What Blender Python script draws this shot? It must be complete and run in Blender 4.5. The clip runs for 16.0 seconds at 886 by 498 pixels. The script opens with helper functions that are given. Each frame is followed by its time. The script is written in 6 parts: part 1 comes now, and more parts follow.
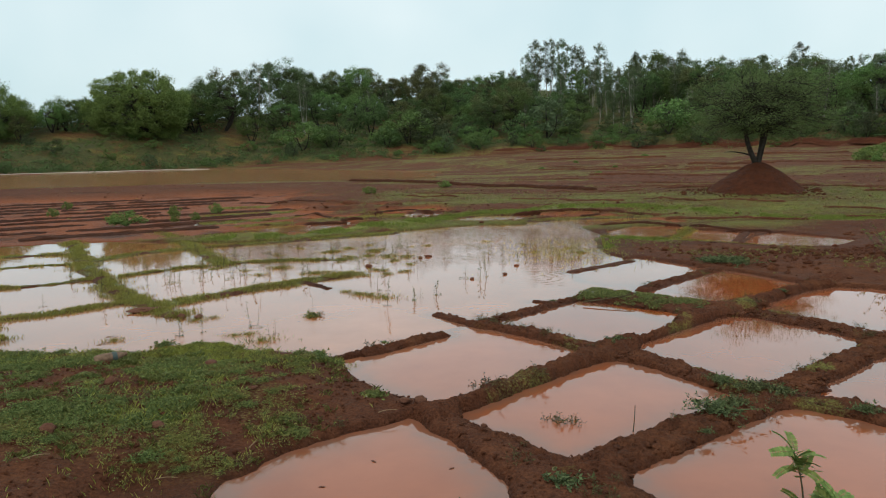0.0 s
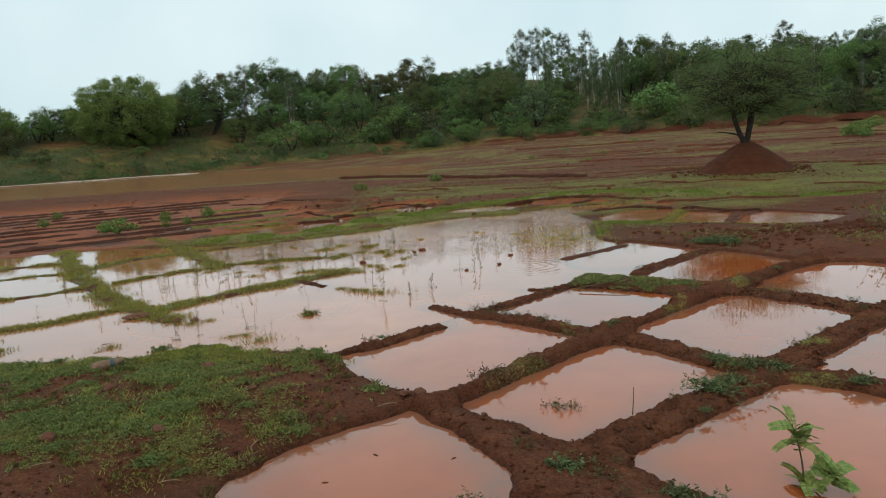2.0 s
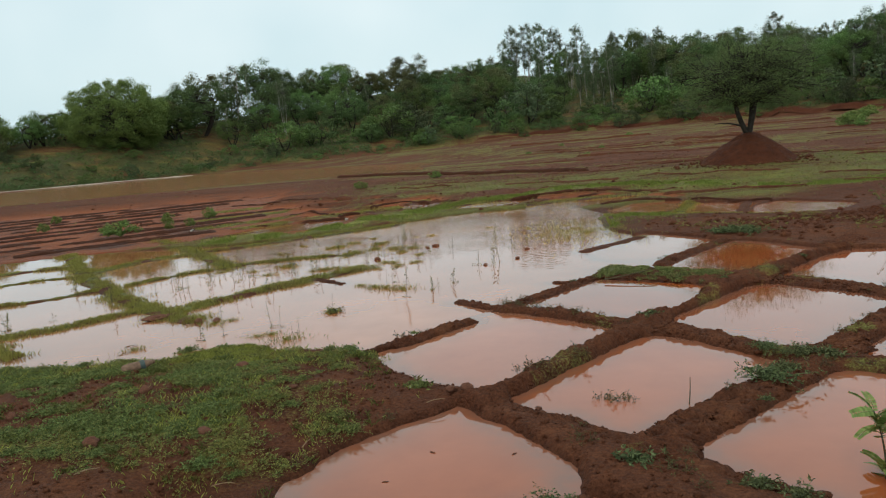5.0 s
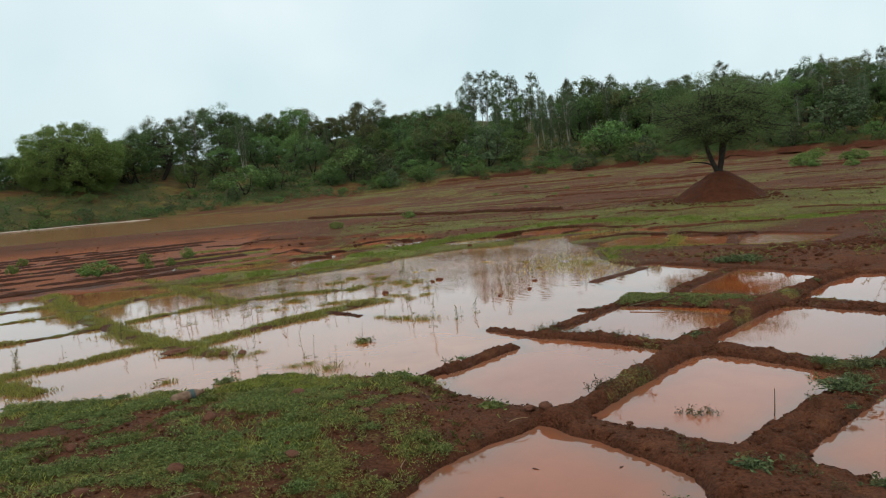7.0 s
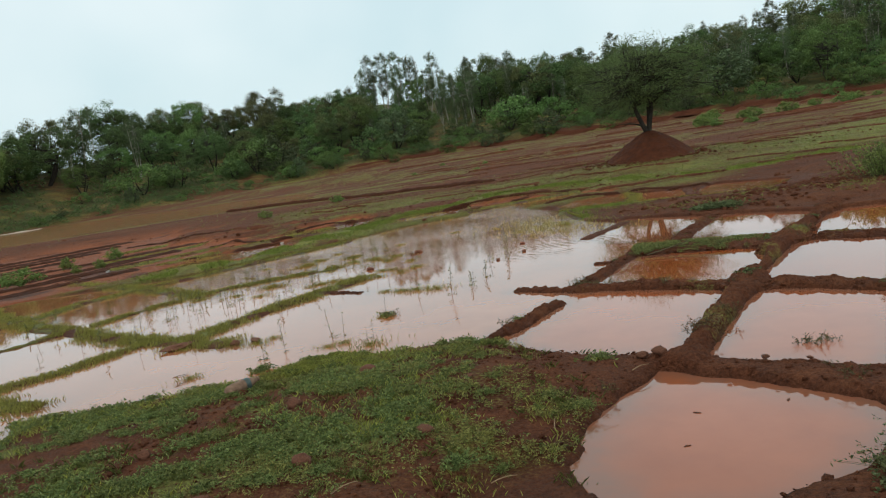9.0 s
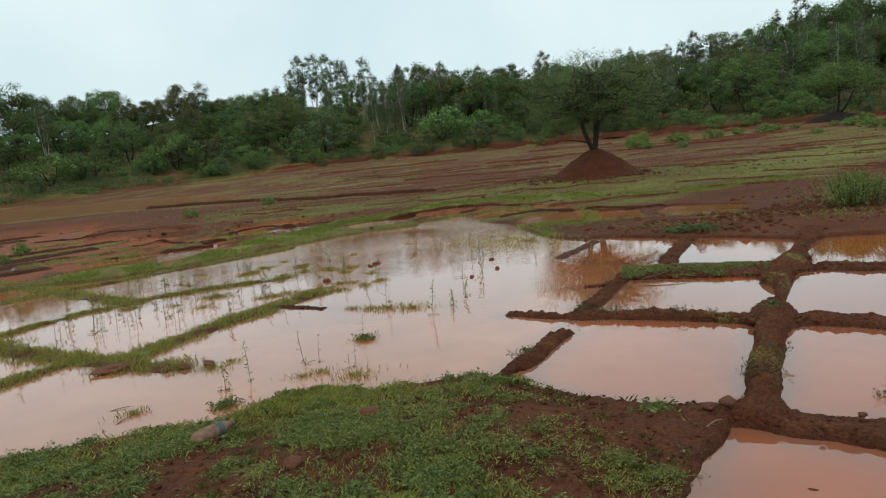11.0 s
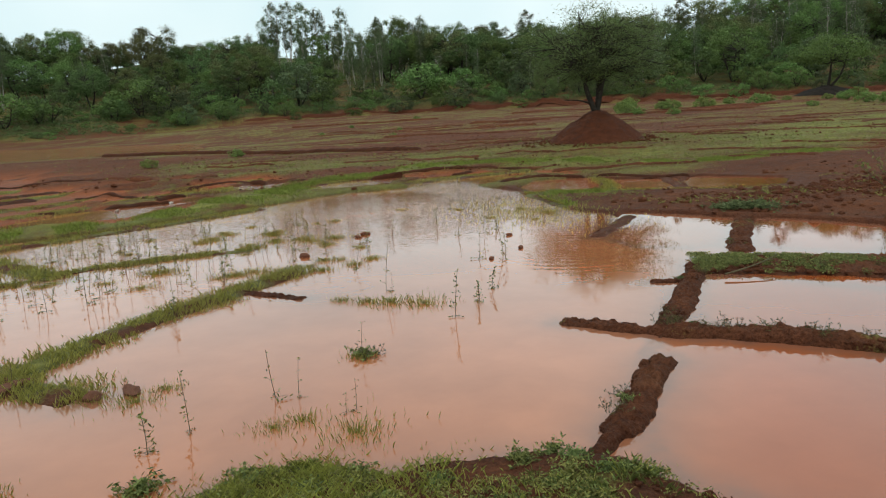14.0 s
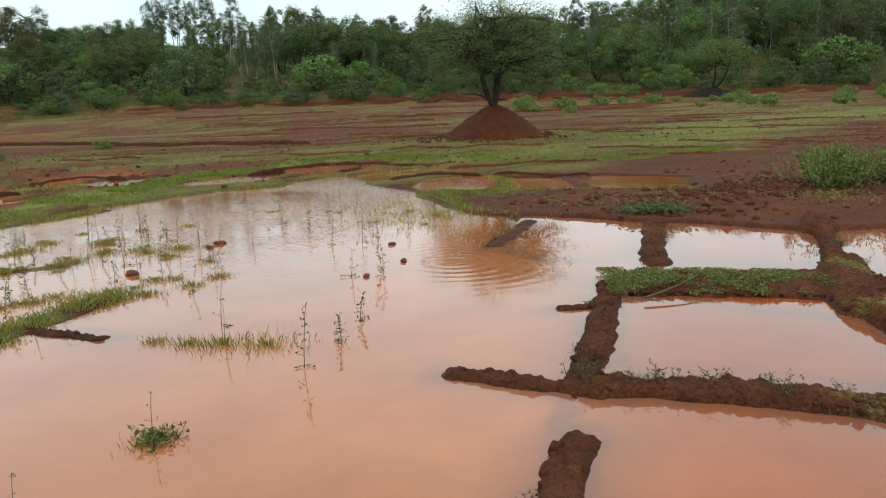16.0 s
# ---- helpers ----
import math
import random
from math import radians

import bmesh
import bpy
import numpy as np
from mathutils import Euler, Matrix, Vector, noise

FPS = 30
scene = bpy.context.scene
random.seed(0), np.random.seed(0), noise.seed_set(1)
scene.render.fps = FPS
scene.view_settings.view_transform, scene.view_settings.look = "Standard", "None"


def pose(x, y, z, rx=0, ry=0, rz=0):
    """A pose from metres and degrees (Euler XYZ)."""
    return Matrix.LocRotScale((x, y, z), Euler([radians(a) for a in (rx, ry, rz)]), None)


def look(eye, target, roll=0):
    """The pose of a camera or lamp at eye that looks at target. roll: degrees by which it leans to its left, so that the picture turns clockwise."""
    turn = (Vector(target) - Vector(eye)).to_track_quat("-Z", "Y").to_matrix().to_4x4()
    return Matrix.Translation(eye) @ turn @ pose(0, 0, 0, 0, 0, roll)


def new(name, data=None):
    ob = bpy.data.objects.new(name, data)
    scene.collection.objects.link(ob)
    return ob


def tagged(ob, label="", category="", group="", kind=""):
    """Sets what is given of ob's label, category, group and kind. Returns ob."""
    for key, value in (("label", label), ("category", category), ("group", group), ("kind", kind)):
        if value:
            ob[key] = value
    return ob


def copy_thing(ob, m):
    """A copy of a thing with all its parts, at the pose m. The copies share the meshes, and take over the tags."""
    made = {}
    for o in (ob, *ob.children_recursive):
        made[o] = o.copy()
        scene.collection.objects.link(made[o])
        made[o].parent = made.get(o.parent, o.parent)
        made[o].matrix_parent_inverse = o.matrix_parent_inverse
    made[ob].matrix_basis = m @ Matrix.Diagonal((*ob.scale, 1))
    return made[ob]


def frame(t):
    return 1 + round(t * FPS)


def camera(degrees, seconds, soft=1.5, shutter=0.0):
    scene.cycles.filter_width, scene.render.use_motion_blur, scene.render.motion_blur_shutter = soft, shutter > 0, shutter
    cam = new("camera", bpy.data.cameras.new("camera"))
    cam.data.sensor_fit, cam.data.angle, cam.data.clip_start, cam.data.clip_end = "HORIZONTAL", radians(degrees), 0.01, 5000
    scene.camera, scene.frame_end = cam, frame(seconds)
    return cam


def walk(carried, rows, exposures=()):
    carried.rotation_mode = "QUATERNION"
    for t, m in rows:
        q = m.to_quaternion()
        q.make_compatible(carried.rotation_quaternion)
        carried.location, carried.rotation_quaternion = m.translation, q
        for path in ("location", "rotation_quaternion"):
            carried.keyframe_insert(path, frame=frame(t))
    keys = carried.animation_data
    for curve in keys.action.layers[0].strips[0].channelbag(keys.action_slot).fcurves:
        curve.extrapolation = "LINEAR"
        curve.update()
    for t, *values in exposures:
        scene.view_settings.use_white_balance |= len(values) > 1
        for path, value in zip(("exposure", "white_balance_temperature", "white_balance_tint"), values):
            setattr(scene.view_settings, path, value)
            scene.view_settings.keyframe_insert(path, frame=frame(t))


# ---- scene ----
cam = camera(63.6, 16.0, 1.1)
PATH = [
    (0, (1.023, -1.802, 1.989), (0.798, 0.166, 1.714), -0.9),
    (0.5, (1.035, -1.788, 1.975), (0.799, 0.182, 1.722), -2.0),
    (1, (1.03, -1.776, 1.964), (0.826, 0.193, 1.679), -1.7),
    (1.5, (1.027, -1.789, 1.967), (0.829, 0.182, 1.691), -3.3),
    (2, (1.033, -1.806, 1.971), (0.824, 0.162, 1.678), -3.4),
    (2.5, (1.034, -1.793, 1.967), (0.851, 0.175, 1.663), -3.5),
    (3, (1.031, -1.791, 1.973), (0.838, 0.174, 1.659), -3.2),
    (3.5, (1.033, -1.767, 1.962), (0.794, 0.193, 1.645), -3.3),
    (6, (0.177, -1.677, 1.894), (0.015, 0.296, 1.604), -5.1),
    (6.5, (-0.03, -1.66, 1.862), (-0.216, 0.31, 1.572), -4.6),
    (7, (-0.28, -1.754, 1.799), (-0.336, 0.237, 1.612), -4.6),
    (7.5, (-0.603, -1.702, 1.7), (-0.661, 0.29, 1.53), -4.9),
    (8, (-0.945, -1.562, 1.597), (-0.973, 0.427, 1.385), -4.9),
    (8.5, (-1.35, -1.443, 1.622), (-1.303, 0.539, 1.359), -8.4),
    (9, (-1.608, -1.198, 1.636), (-1.406, 0.775, 1.378), -8.5),
    (9.2, (-1.697, -1.138, 1.666), (-1.455, 0.829, 1.396), -7.5),
    (11.3, (-2.186, -0.017, 1.659), (-1.759, 1.92, 1.4), -5.2),
    (11.5, (-2.21, 0.077, 1.65), (-1.808, 2.01, 1.329), -5.5),
    (12, (-2.277, 0.473, 1.607), (-1.81, 2.393, 1.297), -4.7),
    (12.5, (-2.293, 0.903, 1.586), (-1.901, 2.838, 1.265), -5.8),
    (13, (-2.314, 1.261, 1.615), (-1.759, 3.15, 1.262), -5.8),
    (13.5, (-2.193, 1.67, 1.566), (-1.713, 3.579, 1.212), -5.5),
    (14, (-2.123, 2.007, 1.537), (-1.631, 3.91, 1.165), -2.8),
    (14.5, (-2.068, 2.311, 1.532), (-1.47, 4.176, 1.129), -2.0),
    (15, (-1.818, 2.689, 1.5), (-1.187, 4.555, 1.156), -2.7),
    (15.5, (-1.614, 2.992, 1.47), (-0.933, 4.827, 1.062), -3.1),
    (16, (-1.462, 3.24, 1.438), (-0.711, 5.051, 1.044), -1.6),
]
walk(cam, [(t, look(eye, target, roll)) for t, eye, target, roll in PATH], exposures=[(0, 0.13, 7000, 10), (9, 0.12, 7000, 10), (12, 0.17, 7050, 10), (13, 0.22, 7100, 10), (14, 0.29, 7150, 10), (14.5, 0.45, 7150, 10), (15, 0.41, 7150, 10), (15.5, 0.47, 7150, 10), (16, 0.48, 7150, 10)])

# ---- world and light: an overcast monsoon sky ----
SUN_EL, SUN_ROT = 52.0, 200.0
world = bpy.data.worlds.new("world")
scene.world = world
world.use_nodes = True
wt = world.node_tree
wt.nodes.clear()
w_out = wt.nodes.new("ShaderNodeOutputWorld")
w_bg = wt.nodes.new("ShaderNodeBackground")
w_sky = wt.nodes.new("ShaderNodeTexSky")
w_sky.sky_type = "NISHITA"
w_sky.sun_disc = False
w_sky.sun_elevation, w_sky.sun_rotation = radians(SUN_EL), radians(SUN_ROT)
w_sky.dust_density, w_sky.air_density = 3.0, 1.0
w_gain = wt.nodes.new("ShaderNodeMix")
w_gain.data_type, w_gain.blend_type = "RGBA", "MULTIPLY"
w_gain.inputs[0].default_value = 1.0
w_gain.inputs[7].default_value = (0.11, 0.11, 0.11, 1)
w_cloud = wt.nodes.new("ShaderNodeTexNoise")
w_cloud.inputs["Scale"].default_value, w_cloud.inputs["Detail"].default_value = 2.0, 4.0
w_ramp = wt.nodes.new("ShaderNodeValToRGB")
w_ramp.color_ramp.elements[0].position, w_ramp.color_ramp.elements[1].position = 0.3, 0.72
w_ramp.color_ramp.elements[0].color = (0.565, 0.78, 0.885, 1)
w_ramp.color_ramp.elements[1].color = (0.85, 0.985, 1.06, 1)
w_mix = wt.nodes.new("ShaderNodeMix")
w_mix.data_type = "RGBA"
w_mix.inputs[0].default_value = 0.86
wt.links.new(w_sky.outputs[0], w_gain.inputs[6])
wt.links.new(w_gain.outputs[2], w_mix.inputs[6])
wt.links.new(w_cloud.outputs[0], w_ramp.inputs[0])
wt.links.new(w_ramp.outputs[0], w_mix.inputs[7])
wt.links.new(w_mix.outputs[2], w_bg.inputs[0])
w_bg.inputs[1].default_value = 1.0
wt.links.new(w_bg.outputs[0], w_out.inputs[0])

sun = new("sun", bpy.data.lights.new("sun", "SUN"))
sun.data.energy, sun.data.angle, sun.data.color = 0.55, radians(25), (1.0, 0.96, 0.9)
sun.matrix_world = pose(0, 0, 60, 90 - SUN_EL, 0, 180 - SUN_ROT)


# ---- noise in numpy ----
def lattice(ix, iy, seed):
    n = (ix.astype(np.int64) * 374761393 + iy.astype(np.int64) * 668265263 + seed * 1442695041) & 0x7FFFFFFF
    n = ((n ^ (n >> 13)) * 1274126177) & 0x7FFFFFFF
    return ((n ^ (n >> 16)) & 0xFFFF) / 65535.0


def vnoise(x, y, seed=0):
    ix, iy = np.floor(x), np.floor(y)
    fx, fy = x - ix, y - iy
    fx, fy = fx * fx * (3 - 2 * fx), fy * fy * (3 - 2 * fy)
    a, b = lattice(ix, iy, seed), lattice(ix + 1, iy, seed)
    c, d = lattice(ix, iy + 1, seed), lattice(ix + 1, iy + 1, seed)
    return (a * (1 - fx) + b * fx) * (1 - fy) + (c * (1 - fx) + d * fx) * fy


def fbm(x, y, seed=0, octaves=3):
    """Fractal noise, 0 to 1."""
    x, y = np.asarray(x, float), np.asarray(y, float)
    total, weight, norm = 0.0, 1.0, 0.0
    for k in range(octaves):
        total = total + weight * vnoise(x * 2 ** k + 17.3 * k, y * 2 ** k - 9.1 * k, seed + k)
        norm += weight
        weight *= 0.5
    return total / norm


def smooth(a, b, v):
    s = np.clip((v - a) / (b - a), 0, 1)
    return s * s * (3 - 2 * s)


def inside_distance(x, y, poly):
    """Signed distance to a polygon: positive inside."""
    best = np.full(np.shape(x), 1e9)
    inside = np.zeros(np.shape(x), bool)
    for (ax, ay), (bx, by) in zip(poly, poly[1:] + poly[:1]):
        ex, ey = bx - ax, by - ay
        s = np.clip(((x - ax) * ex + (y - ay) * ey) / (ex * ex + ey * ey), 0, 1)
        best = np.minimum(best, (x - ax - s * ex) ** 2 + (y - ay - s * ey) ** 2)
        cross = (ay > y) != (by > y)
        inside ^= cross & (x < ex * (y - ay) / (by - ay if by != ay else 1e-9) + ax)
    return np.sqrt(best) * np.where(inside, 1, -1)


def line_distance(x, y, line):
    best = np.full(np.shape(x), 1e9)
    for (ax, ay), (bx, by) in zip(line, line[1:]):
        ex, ey = bx - ax, by - ay
        s = np.clip(((x - ax) * ex + (y - ay) * ey) / (ex * ex + ey * ey), 0, 1)
        best = np.minimum(best, (x - ax - s * ex) ** 2 + (y - ay - s * ey) ** 2)
    return np.sqrt(best)


# ---- the plan ----
FIELD = [(-15.0, 8.5), (-9.0, 7.0), (-6.4, 4.9), (-4.95, 3.95), (-4.4, 4.15), (-4.6, 4.7), (-4.0, 4.55), (-3.47, 4.65), (-3.0, 4.72),
         (-2.75, 4.68), (-2.6, 4.82), (-2.3, 5.04), (-2.0, 5.02), (-1.75, 4.84), (-1.2, 4.82), (-0.98, 4.78), (-0.72, 4.6), (-0.55, 4.37),
         (-0.3, 4.0), (-0.03, 3.74), (0.28, 3.55), (0.5, 3.3), (1.0, 2.72), (1.47, 2.2), (2.0, 1.77), (3.2, 0.75), (4.9, 0.4), (9.0, 4.2),
         (7.6, 6.6), (6.2, 8.15), (5.4, 8.6), (5.05, 8.75), (4.78, 9.12), (4.42, 9.7), (4.05, 9.98), (3.55, 10.82), (3.05, 11.3), (2.8, 11.1),
         (2.5, 12.0), (2.9, 14.0), (2.2, 17.5), (0.9, 17.1), (-0.35, 16.9), (-1.3, 16.3), (-2.2, 15.6), (-3.0, 14.7), (-4.0, 14.2), (-4.6, 13.7),
         (-5.3, 13.4), (-8.6, 13.6), (-12.5, 11.8)]
# the flooded squares between the ridges
SQUARES = [
    [(-0.55, 4.37), (-0.28, 3.95), (-0.03, 3.74), (0.28, 3.55), (0.42, 3.53), (0.61, 3.8), (0.89, 4.16), (1.28, 4.62), (1.55, 5.0), (1.5, 5.12),
     (1.28, 5.36), (0.96, 5.65), (0.7, 5.88), (0.42, 6.03), (0.2, 5.85), (0.0, 5.5), (-0.4, 4.9)],
    [(0.57, 3.36), (0.96, 3.83), (1.24, 4.18), (1.5, 4.5), (1.78, 4.79), (1.98, 4.73), (2.2, 4.52), (2.4, 4.22), (2.62, 3.87), (2.48, 3.66), (2.2, 3.44),
     (2.04, 3.28), (1.79, 3.07), (1.56, 2.86), (1.3, 2.67), (1.18, 2.74), (1.08, 2.9), (0.94, 3.03), (0.74, 3.1)],
    [(1.7, 2.44), (1.98, 2.69), (2.3, 2.95), (2.61, 3.25), (2.98, 3.6), (3.08, 3.6), (3.25, 3.5), (3.4, 3.38), (3.56, 3.15), (4.3, 2.3), (5.2, 1.4), (4.6, 0.9),
     (3.6, 0.85), (2.5, 1.45), (2.13, 1.84), (1.9, 2.06), (1.75, 2.24)],
    [(2.2, 5.42), (2.5, 5.74), (2.85, 6.1), (3.27, 6.57), (3.42, 6.64), (3.58, 6.6), (3.84, 6.42), (4.17, 6.01), (4.31, 5.62), (4.24, 5.42), (3.85, 5.02),
     (3.47, 4.68), (3.1, 4.3), (2.97, 4.27), (2.83, 4.4), (2.51, 4.78), (2.3, 5.03), (2.2, 5.25)],
    [(0.88, 6.3), (1.05, 6.63), (1.4, 7.06), (1.68, 7.42), (1.82, 7.4), (2.05, 7.12), (2.32, 6.8), (2.68, 6.42), (2.74, 6.3), (2.46, 5.88), (2.15, 5.53), (1.97, 5.45),
     (1.72, 5.55), (1.48, 5.72), (1.13, 5.98), (0.95, 6.15)],
    [(1.8, 9.65), (2.4, 10.6), (3.05, 11.3), (3.55, 10.82), (3.92, 10.02), (3.8, 9.86), (3.18, 9.1), (2.68, 8.6), (2.3, 8.6), (1.9, 8.9)],
    [(3.02, 8.52), (3.52, 9.3), (4.02, 9.68), (4.42, 9.7), (4.78, 9.12), (4.95, 8.6), (4.6, 8.2), (4.12, 7.78), (3.78, 7.55), (3.46, 7.72), (3.1, 8.1)],
    [(4.08, 7.43), (4.8, 8.17), (5.38, 8.55), (6.2, 8.1), (7.6, 6.6), (6.8, 5.5), (5.5, 5.55), (5.05, 6.12), (4.72, 6.35), (4.42, 6.7), (4.1, 7.1)],
    [(3.54, 4.19), (3.96, 4.64), (4.6, 5.24), (5.2, 5.0), (6.9, 3.6), (5.6, 2.9), (4.7, 3.0), (3.86, 3.76), (3.62, 3.9)],
]
FRONT_BASIN = [(0.17, 3.27), (0.72, 2.55), (0.88, 2.2), (0.85, 1.9), (0.3, 1.5), (-0.2, 1.4), (-0.68, 1.6), (-0.74, 2.15),
               (-0.55, 2.55), (-0.27, 2.85)]
CORNER_BASIN = [(1.02, 1.85), (1.47, 1.5), (2.1, 0.8), (1.5, 0.3), (0.9, 1.2)]
FAR_BASINS = [
    [(3.1, 14.6), (3.12, 15.4), (3.82, 16.5), (4.85, 16.3), (4.9, 15.6), (3.68, 14.05)],
    [(4.1, 13.8), (5.05, 15.6), (6.1, 14.9), (5.3, 13.45)],
    [(5.6, 13.1), (6.05, 14.3), (6.75, 14.95), (7.8, 13.8), (6.95, 12.85)],
    [(1.0, 17.45), (1.96, 19.0), (4.65, 18.85), (3.32, 17.1), (2.2, 16.6)],
    [(-1.2, 17.9), (0.6, 18.0), (1.4, 19.7), (-0.4, 19.6)],
    [(-6.6, 14.9), (-4.6, 15.6), (-3.2, 17.6), (-5.6, 17.0)],
    [(-4.2, 18.6), (-2.0, 18.9), (-1.2, 20.6), (-3.8, 20.2)],
]
POND = [(-75, 22), (-40, 28), (-26, 32.4), (-15.5, 37.5), (-8.5, 39.0), (-4.0, 41), (-6.0, 55), (-16, 64.0), (-24, 70.0), (-31.7, 73.0),
        (-46.0, 57.5), (-75, 44)]
POND_Z = 0.30
RIM_X = [-200, -70, -46, -32, -12, 10, 30, 50, 80, 110, 300]
RIM_Y = [30, 48, 61, 77, 84, 86, 76, 61, 45, 30, 0]
MOUND = (8.92, 23.77)


def rim_y(x):
    return np.interp(x, RIM_X, RIM_Y)


def terraces(x, y):
    """The wet beds between long ridges, left of the basins."""
    pond = inside_distance(x, y, POND) + (fbm(x * 0.25, y * 0.25, 24) - 0.5) * 3
    return smooth(-4.0, -5.4, x + 0.3 * (y - 15) + 5 * (fbm(x * 0.5, y * 0.5, 35) - 0.5)) * smooth(13.3, 14.0, y - 0.45 * (x + 8)) * smooth(-6, -9, pond) * smooth(31, 29.5, y + 0.2 * x)


SILT_BEDS = [
    ([(-6.6, 14.9), (-4.7, 14.8), (-3.5, 16.0), (-2.6, 17.2)], 0.5),
    ([(-6.4, 18.4), (-4.4, 18.9), (-3.5, 20.4), (-2.0, 21.4)], 0.65),
    ([(-9.0, 22.3), (-7.4, 22.4), (-5.4, 22.5), (-3.8, 23.0)], 0.6),
    ([(-6.6, 20.4), (-4.8, 21.0)], 0.5),
    ([(-5.6, 16.6), (-4.2, 17.4), (-2.6, 19.0)], 0.4),
    ([(0.8, 19.3), (2.7, 19.5), (4.2, 18.6), (5.0, 17.4)], 0.4),
]


def silt_beds(x, y):
    """Strips of bare orange mud left by the water."""
    ragged = (fbm(x * 1.6, y * 1.6, 37, 4) - 0.5) * 1.3
    best = 0 * x
    for line, wide in SILT_BEDS:
        best = np.maximum(best, smooth(wide, wide * 0.45, line_distance(x, y, line) + ragged * wide))
    return best


def height(x, y):
    """The ground's height, without the bunds."""
    x, y = np.asarray(x, float), np.asarray(y, float)
    wob = (fbm(x * 2.2, y * 2.2, 5) - 0.5) * 0.16 + (fbm(x * 9, y * 9, 6, 2) - 0.5) * 0.05
    wob = np.where(y < 30, wob, 0)
    d = np.maximum(inside_distance(x, y, FIELD), inside_distance(x, y, FRONT_BASIN) + 0.02)
    d = np.maximum(d, inside_distance(x, y, CORNER_BASIN))
    for basin in FAR_BASINS:
        d = np.maximum(d, inside_distance(x, y, basin) + 0.12)
    d = d + wob
    lumps = (fbm(x * 5, y * 5, 11, 4) - 0.5) * 0.05 + (fbm(x * 1.1, y * 1.1, 12) - 0.5) * 0.08
    land = 0.055 + 0.11 * smooth(0.0, 1.4, -d) + lumps * (0.35 + 0.65 * smooth(0, 0.5, -d))
    land = land + 0.16 * smooth(2.6, -1.5, y) * smooth(9, 3, y)
    low_lying = smooth(10.5, 12.0, y) * smooth(21, 18.5, y) * smooth(1.5, 3.0, x) * smooth(10.5, 8.0, x)
    land = land * (1 - 0.55 * low_lying)
    land = np.maximum(land, 0.03)
    apron = smooth(0.62, 0.34, np.hypot(x + 1.02, (y - 1.75) * 0.8))
    land = land * (1 - apron) + 0.014 * apron
    yr = rim_y(x)
    land = land + np.interp(x, [-10, 4, 12], [0.0, 0.05, 0.22]) * smooth(14, 27, y)
    land = land + 0.14 * np.exp(-((x - MOUND[0]) ** 2 + (y - MOUND[1]) ** 2) / 22)
    rim = np.interp(x, [-60, -40, -15, 5, 40, 120], [0.5, 0.5, 0.7, 1.4, 1.3, 1.3])
    land = land + rim * smooth(26, 86, y + (86 - yr))
    over = y - yr + (fbm(x * 0.3, y * 0.3, 21) - 0.5) * 2.5
    land = land + np.interp(x, [-40, -14, 0, 100], [0.1, 0.2, 0.5, 0.55]) * smooth(0.5, 2.0, over)
    slope = np.interp(x, [-90, -45, -20, 10, 55, 72, 100, 160], [0.13, 0.20, 0.21, 0.175, 0.145, 0.175, 0.195, 0.19])
    reach = np.interp(x, [-60, -30, -10, 52, 66, 160], [26, 36, 60, 60, 50, 50])
    hill = slope * np.minimum(np.clip(over, 0, None), reach) + 0.02 * np.clip(over - reach, 0, 400)
    land = land + hill * (0.85 + 0.3 * fbm(x * 0.06, y * 0.06, 22))
    land = land + smooth(22, 32, y) * (fbm(x * 0.5, y * 0.5, 23, 4) - 0.5) * 0.14
    pond = inside_distance(x, y, POND) + (fbm(x * 0.25, y * 0.25, 24) - 0.5) * 3
    land = land * (1 - smooth(-9, -3, pond)) + (POND_Z + 0.05) * smooth(-9, -3, pond) - 0.2 * smooth(-0.6, 1.5, pond)
    # flooded beds between long ridges, left of the basins, and wet terraces behind them
    rows = terraces(x, y)
    land = land * (1 - rows) + (0.016 + (fbm(x * 0.9, y * 0.9, 36) - 0.5) * 0.05) * rows
    beds = silt_beds(x, y) * smooth(0.05, -0.15, d) * (1 - rows)
    land = land * (1 - 0.8 * beds) + 0.012 * beds
    far_row = smooth(13, 16, y) * smooth(27, 23, y) * smooth(-7, -2, x) * smooth(10, 6, x)
    across = x * 0.72 - y * 0.69 + (fbm(x * 0.5, y * 0.5, 33) - 0.5) * 0.8
    land = land + far_row * 0.018 * np.sin(across * 2 * np.pi / 1.9)
    floor = -0.13 + (fbm(x * 3, y * 3, 13) - 0.5) * 0.03
    k = smooth(-0.07, 0.10, d)
    return land * (1 - k) + floor * k


